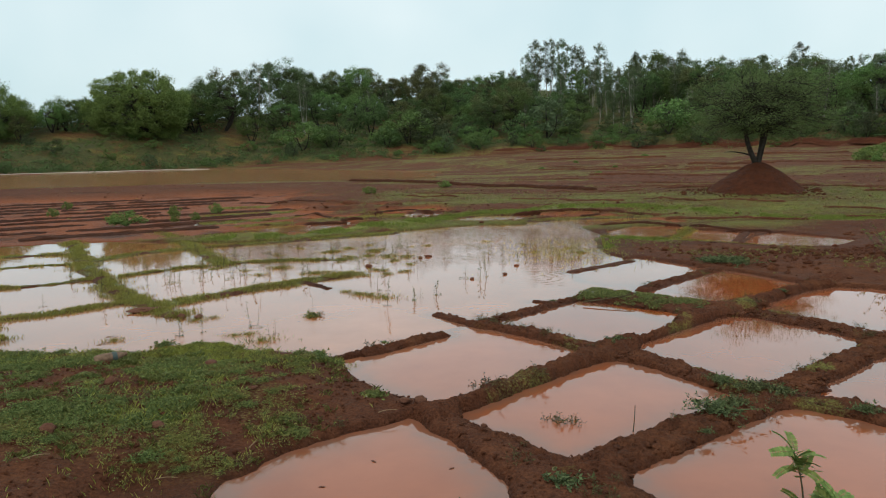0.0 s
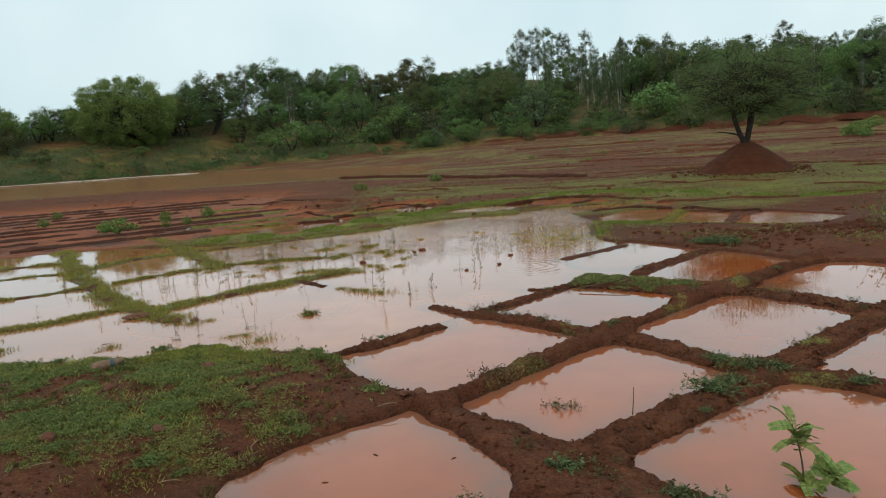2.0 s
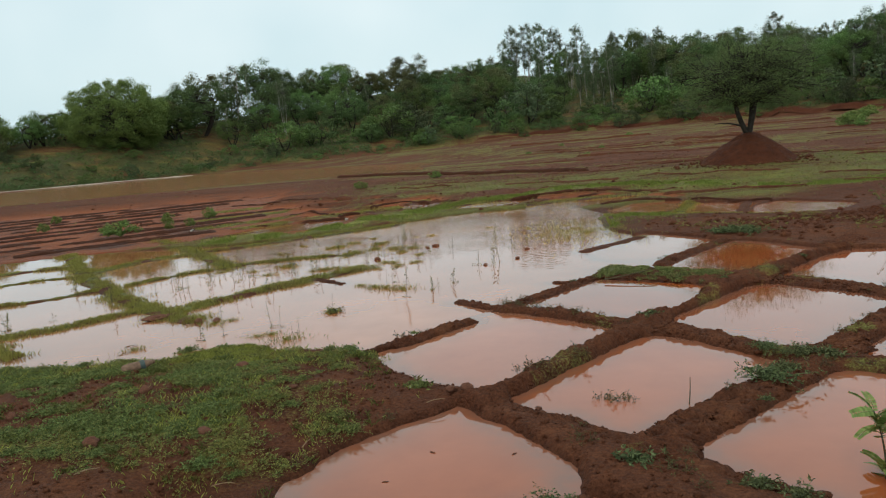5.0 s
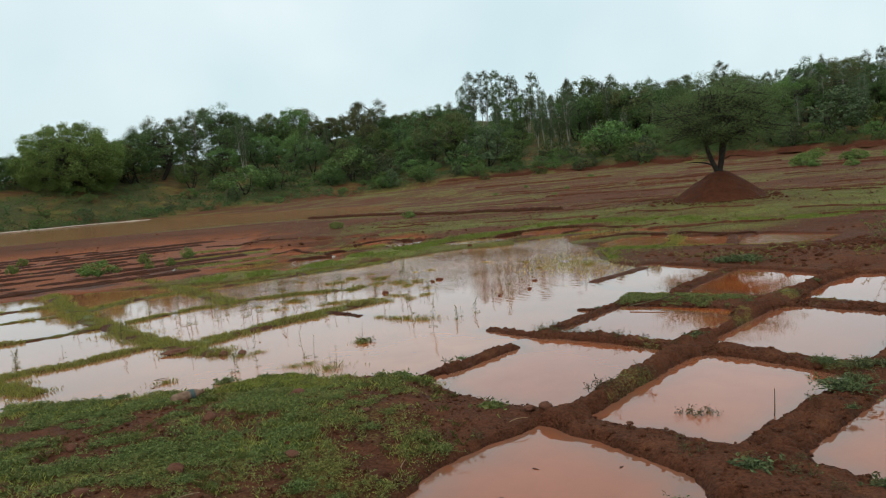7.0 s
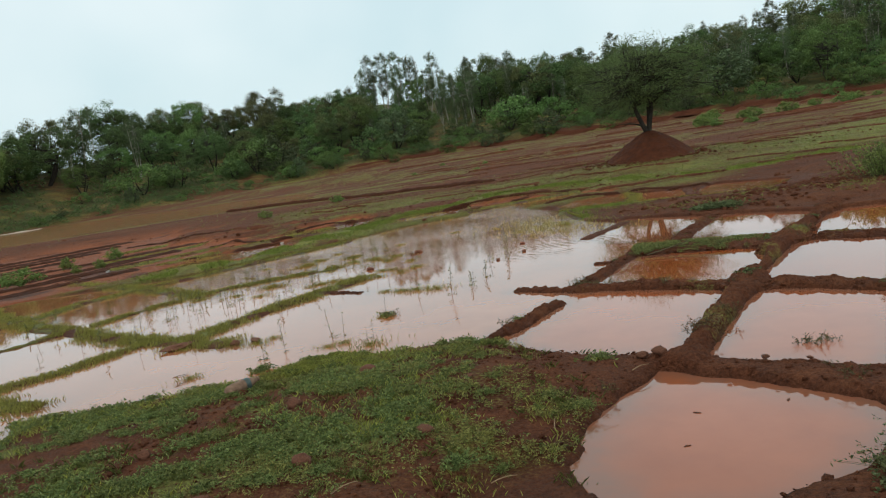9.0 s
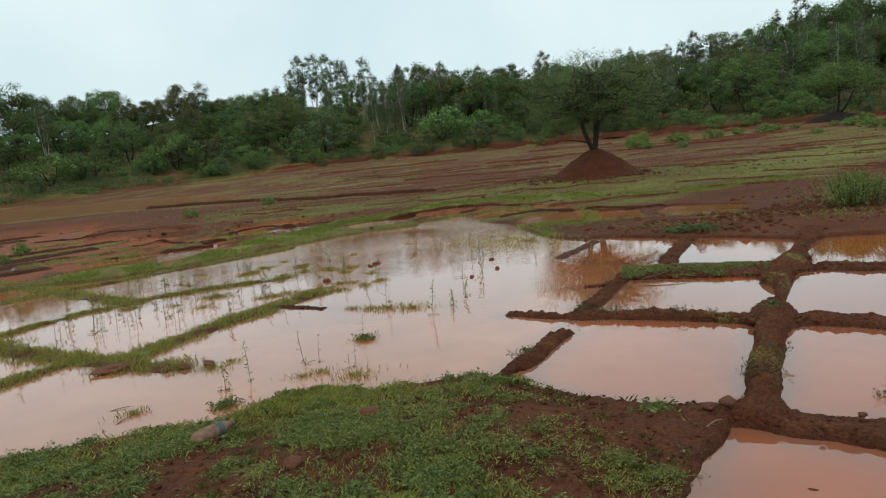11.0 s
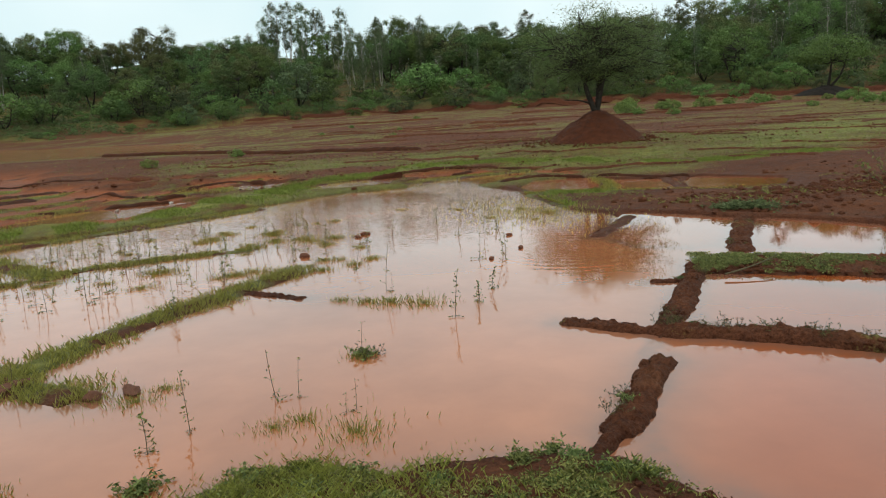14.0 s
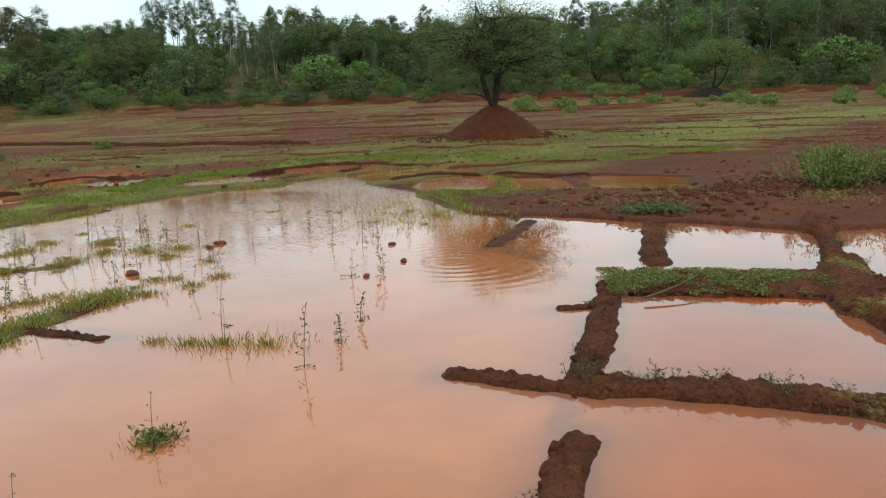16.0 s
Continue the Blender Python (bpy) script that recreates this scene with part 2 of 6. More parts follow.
VERGES = [
    ([(-6.2, 13.6), (-4.9, 13.9), (-4.0, 14.6), (-3.2, 15.5), (-2.2, 16.4), (-1.5, 17.2), (-1.1, 18.9), (0.0, 20.0), (1.6, 20.4), (3.2, 20.7), (5.6, 19.9), (7.2, 17.8), (9.3, 16.9), (12.0, 17.0)], 0.62, 1.0),
    ([(2.6, 12.4), (2.5, 13.4), (2.8, 14.2), (3.9, 13.7)], 0.55, 0.9),
    ([(6.5, 17.5), (8.6, 19.5), (13.0, 20.5)], 2.6, 0.72),
    ([(-10.0, 31.0), (-6.0, 28.5), (-2.6, 26.5), (3.0, 23.0), (6.0, 22.0), (10.0, 23.0)], 2.8, 0.75),
    ([(13.5, 22.0), (19.0, 24.5), (26.0, 27.5), (36.0, 28.0)], 4.6, 0.95),
    ([(-26.0, 80.0), (-18.2, 77.0), (-8.2, 70.0), (0.3, 56.0), (4.9, 40.0)], 1.6, 0.62),
    ([(4.0, 62.0), (16.0, 58.0), (28.0, 50.0)], 1.4, 0.5),
    ([(2.0, 47.0), (12.0, 44.0), (22.0, 38.0)], 1.2, 0.5),
    ([(14.0, 38.0), (24.0, 36.0), (34.0, 32.0)], 2.6, 0.6),
    ([(18.0, 62.0), (32.0, 54.0), (44.0, 46.0)], 2.6, 0.5),
    ([(24.0, 47.0), (31.0, 47.0), (36.0, 41.0), (38.0, 34.0)], 2.2, 0.7),
]
RED_CUTS = [(-51.5, 76.0, 3.2), (-43.0, 92.0, 4.0), (-35.0, 86.0, 3.0), (-14.0, 88.0, 2.4)]


def green(x, y):
    """How far the ground is covered with low green, 0 to 1."""
    x, y = np.asarray(x, float), np.asarray(y, float)
    d = inside_distance(x, y, FIELD)
    fine, broad = fbm(x * 3.2, y * 3.2, 41, 4), fbm(x * 0.8, y * 0.8, 42)
    bank = (0.45 * smooth(-0.1, -1.0, x + 0.45 * (y - 3.2)) + 0.55 * smooth(-0.6, -1.7, x + 0.3 * (y - 3.2))) * smooth(1.7, 2.7, y + 0.35 * (fbm(x * 1.5, y * 1.5, 44) - 0.5)) * smooth(8, 6, y)
    bank = np.maximum(bank, 0.85 * smooth(3.5, 4.2, y) * smooth(-0.4, -1.0, x) * smooth(8, 6, y))
    g = bank * smooth(0.40, 0.66, 0.6 * fine + 0.4 * broad + 0.10)
    strip = fbm(x * 0.16 + y * 0.05, y * 0.75 - x * 0.12, 43, 4)
    mid = smooth(11.0, 14, y - 0.35 * x) * smooth(32, 22, y)
    g = np.maximum(g, mid * smooth(0.42, 0.64, 0.75 * strip + 0.35 * fine + 0.06) * 0.6)
    far = smooth(22, 34, y)
    g = np.maximum(g, far * smooth(0.46, 0.66, 0.8 * strip + 0.3 * fine + 0.01) * 0.55)
    # a bright verge behind the basins, olive bands across the field, a green patch beyond the heap
    ragged = 0.6 * fine + 0.4 * broad - 0.5
    for line, wide, most in VERGES:
        away = line_distance(x, y, line) + ragged * wide * 1.5
        g = np.maximum(g, most * smooth(wide, wide * 0.35, away) * (0.7 + 0.6 * (fine - 0.3)))
    g = np.maximum(g, smooth(0.5, 5, y - rim_y(x)) * (0.15 + 0.4 * smooth(0.35, 0.6, broad)))
    rows = smooth(-3.8, -6.5, x) * smooth(14, 16, y) * smooth(34, 30, y + 0.2 * x)
    g = g * (1 - 0.85 * rows)
    edge = smooth(0.5, 0.05, np.abs(d)) * smooth(-0.8, -1.6, x) * smooth(4, 5, y)
    g = g * (1 - 0.9 * np.maximum(silt_beds(x, y), terraces(x, y)))
    return np.clip(np.maximum(g, edge * smooth(0.35, 0.6, fine) * 0.8), 0, 1)


# ---- materials ----
def material(name):
    m = bpy.data.materials.new(name)
    m.use_nodes = True
    return m, m.node_tree, m.node_tree.nodes["Principled BSDF"]


def ramp(tree, source, stops):
    node = tree.nodes.new("ShaderNodeValToRGB")
    els = node.color_ramp.elements
    while len(els) < len(stops):
        els.new(0.5)
    for e, (p, c) in zip(els, stops):
        e.position, e.color = p, (*c, 1)
    tree.links.new(source, node.inputs[0])
    return node.outputs[0]


def noise_tex(tree, scale, detail=4.0, rough=0.6, vector=None):
    n = tree.nodes.new("ShaderNodeTexNoise")
    n.inputs["Scale"].default_value, n.inputs["Detail"].default_value = scale, detail
    n.inputs["Roughness"].default_value = rough
    if vector:
        tree.links.new(vector, n.inputs["Vector"])
    return n.outputs[0]


def world_place(tree):
    return tree.nodes.new("ShaderNodeNewGeometry").outputs["Position"]


def blend(tree, fac, a, b, mode="MIX"):
    n = tree.nodes.new("ShaderNodeMix")
    n.data_type, n.blend_type = "RGBA", mode
    for socket, v in ((n.inputs[0], fac), (n.inputs[6], a), (n.inputs[7], b)):
        if isinstance(v, (int, float)):
            socket.default_value = v
        elif isinstance(v, tuple):
            socket.default_value = (*v, 1)
        else:
            tree.links.new(v, socket)
    return n.outputs[2]


def bump(tree, shader, source, strength, distance):
    n = tree.nodes.new("ShaderNodeBump")
    n.inputs["Strength"].default_value, n.inputs["Distance"].default_value = strength, distance
    tree.links.new(source, n.inputs["Height"])
    tree.links.new(n.outputs[0], shader.inputs["Normal"])
    return n


def soil_material(name, with_green, damp=None):
    m, t, s = material(name)
    p = world_place(t)
    broad, mid, fine = noise_tex(t, 0.5, 5, 0.6, p), noise_tex(t, 6, 6, 0.65, p), noise_tex(t, 45, 5, 0.7, p)
    col = ramp(t, mid, [(0.30, (0.039, 0.0138, 0.0070)), (0.5, (0.115, 0.0405, 0.0190)), (0.72, (0.225, 0.087, 0.041))])
    wide = t.nodes.new("ShaderNodeMapping")
    wide.inputs["Scale"].default_value = (0.16, 0.8, 0.3)
    wide.inputs["Rotation"].default_value = (0, 0, -0.25)
    t.links.new(p, wide.inputs["Vector"])
    streak = noise_tex(t, 1.0, 6, 0.7, wide.outputs[0])
    col = blend(t, 1.0, col, ramp(t, streak, [(0.36, (0.42, 0.38, 0.38)), (0.47, (0.9, 0.85, 0.85)), (0.55, (1.0, 1.02, 1.0)), (0.68, (1.3, 1.28, 1.1))]), "MULTIPLY")
    col = blend(t, broad, col, ramp(t, fine, [(0.35, (0.066, 0.0220, 0.0120)), (0.68, (0.245, 0.089, 0.047))]))
    if damp:
        col = blend(t, 1.0, col, damp, "MULTIPLY")
    if with_green:
        a = t.nodes.new("ShaderNodeAttribute")
        a.attribute_name = "green"
        grass = ramp(t, fine, [(0.3, (0.058, 0.064, 0.020)), (0.52, (0.155, 0.162, 0.046)), (0.72, (0.31, 0.305, 0.088))])
        grass = blend(t, ramp(t, broad, [(0.4, (0, 0, 0)), (0.6, (1, 1, 1))]), grass,
                      ramp(t, mid, [(0.35, (0.11, 0.115, 0.032)), (0.7, (0.32, 0.31, 0.08))]))
        patch = blend(t, 0.55, streak, fine)
        edge = t.nodes.new("ShaderNodeMath")
        edge.operation = "MULTIPLY_ADD"
        t.links.new(patch, edge.inputs[0])
        edge.inputs[1].default_value = 6.0
        edge.inputs[2].default_value = -3.35
        add = t.nodes.new("ShaderNodeMath")
        add.operation = "MULTIPLY_ADD"
        add.use_clamp = True
        t.links.new(a.outputs["Fac"], add.inputs[0])
        add.inputs[1].default_value = 1.5
        t.links.new(edge.outputs[0], add.inputs[2])
        mul = t.nodes.new("ShaderNodeMath")
        mul.operation = "MULTIPLY"
        mul.use_clamp = True
        t.links.new(add.outputs[0], mul.inputs[0])
        t.links.new(ramp(t, a.outputs["Fac"], [(0.02, (0, 0, 0)), (0.25, (1, 1, 1))]), mul.inputs[1])
        col = blend(t, mul.outputs[0], col, grass)
        mud = t.nodes.new("ShaderNodeAttribute")
        mud.attribute_name = "mud"
        col = blend(t, mud.outputs["Fac"], col, ramp(t, mid, [(0.3, (0.25, 0.072, 0.029)), (0.7, (0.39, 0.120, 0.048))]))
        under = t.nodes.new("ShaderNodeAttribute")
        under.attribute_name = "wood"
        shade = t.nodes.new("ShaderNodeMath")
        shade.operation = "MULTIPLY"
        shade.use_clamp = True
        t.links.new(under.outputs["Fac"], shade.inputs[0])
        t.links.new(ramp(t, noise_tex(t, 0.35, 5, 0.65, p), [(0.40, (0.15,) * 3), (0.52, (1.0,) * 3)]), shade.inputs[1])
        litter = ramp(t, mid, [(0.35, (0.042, 0.042, 0.017)), (0.7, (0.125, 0.120, 0.046))])
        col = blend(t, shade.outputs[0], col, litter)
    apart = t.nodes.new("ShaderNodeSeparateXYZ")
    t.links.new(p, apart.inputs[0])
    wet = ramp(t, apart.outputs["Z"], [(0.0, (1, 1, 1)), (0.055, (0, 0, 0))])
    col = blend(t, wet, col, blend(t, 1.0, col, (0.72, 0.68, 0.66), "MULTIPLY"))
    t.links.new(col, s.inputs["Base Color"])
    dry = ramp(t, mid, [(0.3, (0.6,) * 3), (0.7, (0.9,) * 3)])
    t.links.new(blend(t, wet, dry, (0.5, 0.5, 0.5)), s.inputs["Roughness"])
    s.inputs["Specular IOR Level"].default_value = 0.08
    low = t.nodes.new("ShaderNodeBump")
    low.inputs["Strength"].default_value, low.inputs["Distance"].default_value = 1.0, 0.10
    t.links.new(noise_tex(t, 1.9, 5, 0.7, p), low.inputs["Height"])
    crumbs = t.nodes.new("ShaderNodeTexVoronoi")
    crumbs.inputs["Scale"].default_value = 38
    t.links.new(p, crumbs.inputs["Vector"])
    h = t.nodes.new("ShaderNodeMath")
    h.operation = "MULTIPLY_ADD"
    t.links.new(crumbs.outputs["Distance"], h.inputs[0])
    h.inputs[1].default_value = -0.5
    t.links.new(fine, h.inputs[2])
    h2 = t.nodes.new("ShaderNodeMath")
    h2.operation = "ADD"
    t.links.new(mid, h2.inputs[0])
    t.links.new(h.outputs[0], h2.inputs[1])
    top = bump(t, s, h2.outputs[0], 1.0, 0.03)
    t.links.new(low.outputs[0], top.inputs["Normal"])
    return m


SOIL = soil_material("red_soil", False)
# darker soil: damp, and with the shade of ridge sides put into its colour
DAMP_SHADED_SOIL = soil_material("damp_shaded_soil", False, (0.56, 0.54, 0.54))
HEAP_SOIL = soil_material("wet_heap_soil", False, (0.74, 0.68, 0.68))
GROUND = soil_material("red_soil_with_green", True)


def water_material(name, low, high, ripple, rings=None, film=0.0, rough=0.012):
    m, t, s = material(name)
    p = world_place(t)
    broad = noise_tex(t, 0.28, 3, 0.55, p)
    body = ramp(t, broad, [(0.36, low), (0.64, high)])
    body = blend(t, 1.0, body, ramp(t, noise_tex(t, 1.6, 5, 0.6, p), [(0.34, (0.90, 0.87, 0.84)), (0.66, (1.07, 1.08, 1.1))]), "MULTIPLY")
    # body colour turns darker and browner where this attribute is high
    basin_tint = t.nodes.new("ShaderNodeAttribute")
    basin_tint.attribute_name = "basin_tint"
    body = blend(t, basin_tint.outputs["Fac"], body, blend(t, 1.0, body, (0.81, 0.585, 0.41), "MULTIPLY"))
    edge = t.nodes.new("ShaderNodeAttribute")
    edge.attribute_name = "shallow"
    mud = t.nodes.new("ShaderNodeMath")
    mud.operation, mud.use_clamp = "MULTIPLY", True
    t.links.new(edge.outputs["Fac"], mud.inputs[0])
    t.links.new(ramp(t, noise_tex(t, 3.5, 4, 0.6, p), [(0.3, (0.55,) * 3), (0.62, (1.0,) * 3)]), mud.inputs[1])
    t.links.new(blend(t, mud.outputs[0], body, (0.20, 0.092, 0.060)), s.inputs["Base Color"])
    s.inputs["Roughness"].default_value = rough
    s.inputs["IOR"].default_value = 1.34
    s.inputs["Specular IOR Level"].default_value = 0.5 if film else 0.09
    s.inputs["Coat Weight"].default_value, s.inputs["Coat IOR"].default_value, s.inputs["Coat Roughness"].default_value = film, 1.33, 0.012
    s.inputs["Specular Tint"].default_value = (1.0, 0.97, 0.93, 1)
    stretch = t.nodes.new("ShaderNodeMapping")
    stretch.inputs["Scale"].default_value = (1.0, 3.2, 1.0)
    stretch.inputs["Rotation"].default_value = (0, 0, 0.2)
    t.links.new(p, stretch.inputs["Vector"])
    waves = noise_tex(t, 6, 2, 0.5, stretch.outputs[0])
    calm = t.nodes.new("ShaderNodeMath")
    calm.operation = "MULTIPLY"
    t.links.new(waves, calm.inputs[0])
    breeze = t.nodes.new("ShaderNodeAttribute")
    breeze.attribute_name = "breeze"
    gust = t.nodes.new("ShaderNodeMath")
    gust.operation = "MULTIPLY"
    t.links.new(breeze.outputs["Fac"], gust.inputs[0])
    t.links.new(ramp(t, noise_tex(t, 0.35, 2, 0.5, p), [(0.38, (0.35,) * 3), (0.6, (1, 1, 1))]), gust.inputs[1])
    t.links.new(gust.outputs[0], calm.inputs[1])
    if rings:
        far = t.nodes.new("ShaderNodeVectorMath")
        far.operation = "DISTANCE"
        t.links.new(p, far.inputs[0])
        far.inputs[1].default_value = (rings[0], rings[1], 0)
        half_way = t.nodes.new("ShaderNodeMath")
        half_way.operation = "MULTIPLY"
        t.links.new(far.outputs["Value"], half_way.inputs[0])
        half_way.inputs[1].default_value = 0.5
        wave = t.nodes.new("ShaderNodeMath")
        wave.operation = "MULTIPLY"
        t.links.new(far.outputs["Value"], wave.inputs[0])
        wave.inputs[1].default_value = 40.0
        sine = t.nodes.new("ShaderNodeMath")
        sine.operation = "SINE"
        t.links.new(wave.outputs[0], sine.inputs[0])
        fade = t.nodes.new("ShaderNodeMath")
        fade.operation = "MULTIPLY"
        t.links.new(sine.outputs[0], fade.inputs[0])
        t.links.new(ramp(t, half_way.outputs[0], [(0.0, (0, 0, 0)), (0.12, (0.065,) * 3), (0.4, (0.04,) * 3), (0.7, (0, 0, 0))]), fade.inputs[1])
        both = t.nodes.new("ShaderNodeMath")
        both.operation = "ADD"
        t.links.new(fade.outputs[0], both.inputs[0])
        t.links.new(calm.outputs[0], both.inputs[1])
        calm = both
    face = bump(t, s, calm.outputs[0], ripple * 2, 0.012)
    t.links.new(face.outputs[0], s.inputs["Coat Normal"])
    return m


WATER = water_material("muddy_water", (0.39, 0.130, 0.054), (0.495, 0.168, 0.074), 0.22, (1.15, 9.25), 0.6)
POND_WATER = water_material("pond_water", (0.25, 0.098, 0.046), (0.32, 0.130, 0.062), 0.10, None, 0.0, 0.12)


def leaf_material(name, dark, light, rough=0.6, translucent=0.28, vary=0.08):
    m, t, s = material(name)
    geo = t.nodes.new("ShaderNodeNewGeometry")
    info = t.nodes.new("ShaderNodeObjectInfo")
    col = ramp(t, geo.outputs["Random Per Island"], [(0.0, dark), (1.0, light)])
    hue = t.nodes.new("ShaderNodeHueSaturation")
    t.links.new(col, hue.inputs["Color"])
    t.links.new(ramp(t, info.outputs["Random"], [(0.0, (1 - vary,) * 3), (1.0, (1 + vary,) * 3)]), hue.inputs["Value"])
    shift = t.nodes.new("ShaderNodeMapRange")
    shift.inputs["To Min"].default_value, shift.inputs["To Max"].default_value = 0.475, 0.520
    t.links.new(info.outputs["Random"], shift.inputs["Value"])
    t.links.new(shift.outputs[0], hue.inputs["Hue"])
    t.links.new(hue.outputs[0], s.inputs["Base Color"])
    s.inputs["Roughness"].default_value = rough
    s.inputs["Specular IOR Level"].default_value = 0.1
    trans = t.nodes.new("ShaderNodeBsdfTranslucent")
    t.links.new(hue.outputs[0], trans.inputs["Color"])
    mix = t.nodes.new("ShaderNodeMixShader")
    mix.inputs[0].default_value = translucent
    t.links.new(s.outputs[0], mix.inputs[1])
    t.links.new(trans.outputs[0], mix.inputs[2])
    t.links.new(mix.outputs[0], t.nodes["Material Output"].inputs["Surface"])
    return m


LEAF_WEED = leaf_material("weed_leaf", (0.060, 0.080, 0.027), (0.26, 0.295, 0.098))
LEAF_CLUMP = leaf_material("grey_green_weed_leaf", (0.050, 0.064, 0.030), (0.185, 0.215, 0.092))
LEAF_CREEPER = leaf_material("creeper_leaf", (0.10, 0.105, 0.032), (0.34, 0.33, 0.10))
LEAF_GRASS = leaf_material("grass_blade", (0.36, 0.36, 0.085), (0.64, 0.62, 0.19), 0.6, 0.55)
LEAF_VERGE = leaf_material("verge_grass_blade", (0.21, 0.255, 0.052), (0.42, 0.46, 0.115), 0.6, 0.35)
LEAF_FIELD = leaf_material("field_grass_blade", (0.13, 0.14, 0.04), (0.27, 0.275, 0.08))
LEAF_TREE = leaf_material("tree_leaf", (0.047, 0.080, 0.029), (0.118, 0.174, 0.062), 0.6, 0.2, 0.34)
LEAF_EUCALYPT = leaf_material("grey_green_leaf", (0.055, 0.080, 0.040), (0.125, 0.160, 0.076), 0.6, 0.2, 0.34)
LEAF_BRIGHT = leaf_material("bright_leaf", (0.072, 0.122, 0.038), (0.155, 0.235, 0.070), 0.6, 0.22, 0.34)
LEAF_ACACIA = leaf_material("acacia_leaf", (0.085, 0.13, 0.05), (0.18, 0.25, 0.095), 0.6, 0.35)
LEAF_OLIVE = leaf_material("olive_leaf", (0.076, 0.086, 0.035), (0.155, 0.162, 0.066), 0.6, 0.2, 0.3)
LEAF_ROUND = leaf_material("round_bush_leaf", (0.10, 0.16, 0.046), (0.205, 0.30, 0.085))
LEAF_BUSH = leaf_material("bush_leaf", (0.09, 0.145, 0.04), (0.23, 0.31, 0.09))
LEAF_DRY = leaf_material("dry_leaf", (0.07, 0.055, 0.028), (0.17, 0.15, 0.07))
LEAF_FRESH = leaf_material("fresh_leaflet", (0.13, 0.20, 0.052), (0.30, 0.38, 0.12))


def plain_material(name, a, b, scale, rough, relief=0.4, distance=0.01):
    m, t, s = material(name)
    tc = t.nodes.new("ShaderNodeTexCoord").outputs["Object"]
    n = noise_tex(t, scale, 6, 0.65, tc)
    t.links.new(ramp(t, n, [(0.3, a), (0.7, b)]), s.inputs["Base Color"])
    s.inputs["Roughness"].default_value = rough
    s.inputs["Specular IOR Level"].default_value = 0.15
    bump(t, s, n, relief, distance)
    return m


BARK = plain_material("dark_bark", (0.020, 0.016, 0.013), (0.055, 0.045, 0.035), 9, 0.9)
PALE_BARK = plain_material("pale_bark", (0.18, 0.16, 0.13), (0.38, 0.35, 0.30), 5, 0.8)
STEM = plain_material("dry_stem", (0.06, 0.045, 0.025), (0.13, 0.11, 0.06), 30, 0.8)
STRAW = plain_material("straw", (0.22, 0.14, 0.08), (0.38, 0.26, 0.16), 40, 0.8)
ROCK = plain_material("brown_stone", (0.085, 0.034, 0.021), (0.20, 0.085, 0.052), 14, 0.9, 0.8)
SHADED_HEAP = plain_material("shaded_heap", (0.010, 0.008, 0.007), (0.032, 0.023, 0.018), 3, 0.95, 0.8, 0.05)
CLAY = plain_material("muddy_plastic", (0.10, 0.055, 0.034), (0.30, 0.18, 0.12), 18, 0.6)
BLUE = plain_material("blue_band", (0.06, 0.07, 0.06), (0.10, 0.14, 0.14), 30, 0.6)
LITTER = plain_material("pale_litter", (0.38, 0.34, 0.30), (0.62, 0.59, 0.55), 20, 0.6)


# ---- mesh helpers ----
def np_mesh(name, verts, faces):
    """A mesh from arrays; all faces have the same number of corners."""
    verts, faces = np.asarray(verts, np.float32), np.asarray(faces, np.int32)
    me = bpy.data.meshes.new(name)
    n, k = faces.shape
    me.vertices.add(len(verts))
    me.vertices.foreach_set("co", verts.ravel())
    me.loops.add(n * k)
    me.loops.foreach_set("vertex_index", faces.ravel())
    me.polygons.add(n)
    me.polygons.foreach_set("loop_start", np.arange(0, n * k, k, dtype=np.int32))
    me.update(calc_edges=True)
    me.validate()
    return me


def shade_smooth(me):
    me.polygons.foreach_set("use_smooth", np.ones(len(me.polygons), bool))


def thing(name, me, mat, parent=None, smooth_faces=False):
    if mat:
        me.materials.append(mat)
    if smooth_faces:
        shade_smooth(me)
    ob = new(name, me)
    if parent:
        ob.parent = parent
    return ob


def grid_faces(nu, nv):
    i = np.arange(nu - 1)[:, None] * nv + np.arange(nv - 1)[None, :]
    return np.stack([i, i + nv, i + nv + 1, i + 1], -1).reshape(-1, 4)


class Soup:
    """Quads gathered into one mesh."""

    def __init__(self):
        self.v, self.f, self.n = [], [], 0

    def add(self, verts, faces):
        self.v.append(np.asarray(verts, float).reshape(-1, 3))
        self.f.append(np.asarray(faces, int) + self.n)
        self.n += len(self.v[-1])

    def mesh(self, name):
        return np_mesh(name, np.concatenate(self.v), np.concatenate(self.f))


def tube(soup, points, radii, sides=6):
    """A tapered limb along points, closed at its tip."""
    pts = np.asarray(points, float)
    tang = np.gradient(pts, axis=0)
    tang /= np.linalg.norm(tang, axis=1)[:, None] + 1e-9
    ref = np.where(np.abs(tang[:, 2:3]) > 0.9, np.array([[1.0, 0, 0]]), np.array([[0, 0, 1.0]]))
    a = np.cross(tang, ref)
    a /= np.linalg.norm(a, axis=1)[:, None] + 1e-9
    b = np.cross(tang, a)
    ang = np.arange(sides) * 2 * np.pi / sides
    ring = a[:, None] * np.cos(ang)[None, :, None] + b[:, None] * np.sin(ang)[None, :, None]
    v = pts[:, None] + ring * np.asarray(radii, float)[:, None, None]
    n = len(pts)
    i, j = np.arange(n - 1)[:, None] * sides, np.arange(sides)[None, :]
    nxt = (j + 1) % sides
    f = np.stack([i + j, i + nxt, i + sides + nxt, i + sides + j], -1).reshape(-1, 4)
    soup.add(v, f)


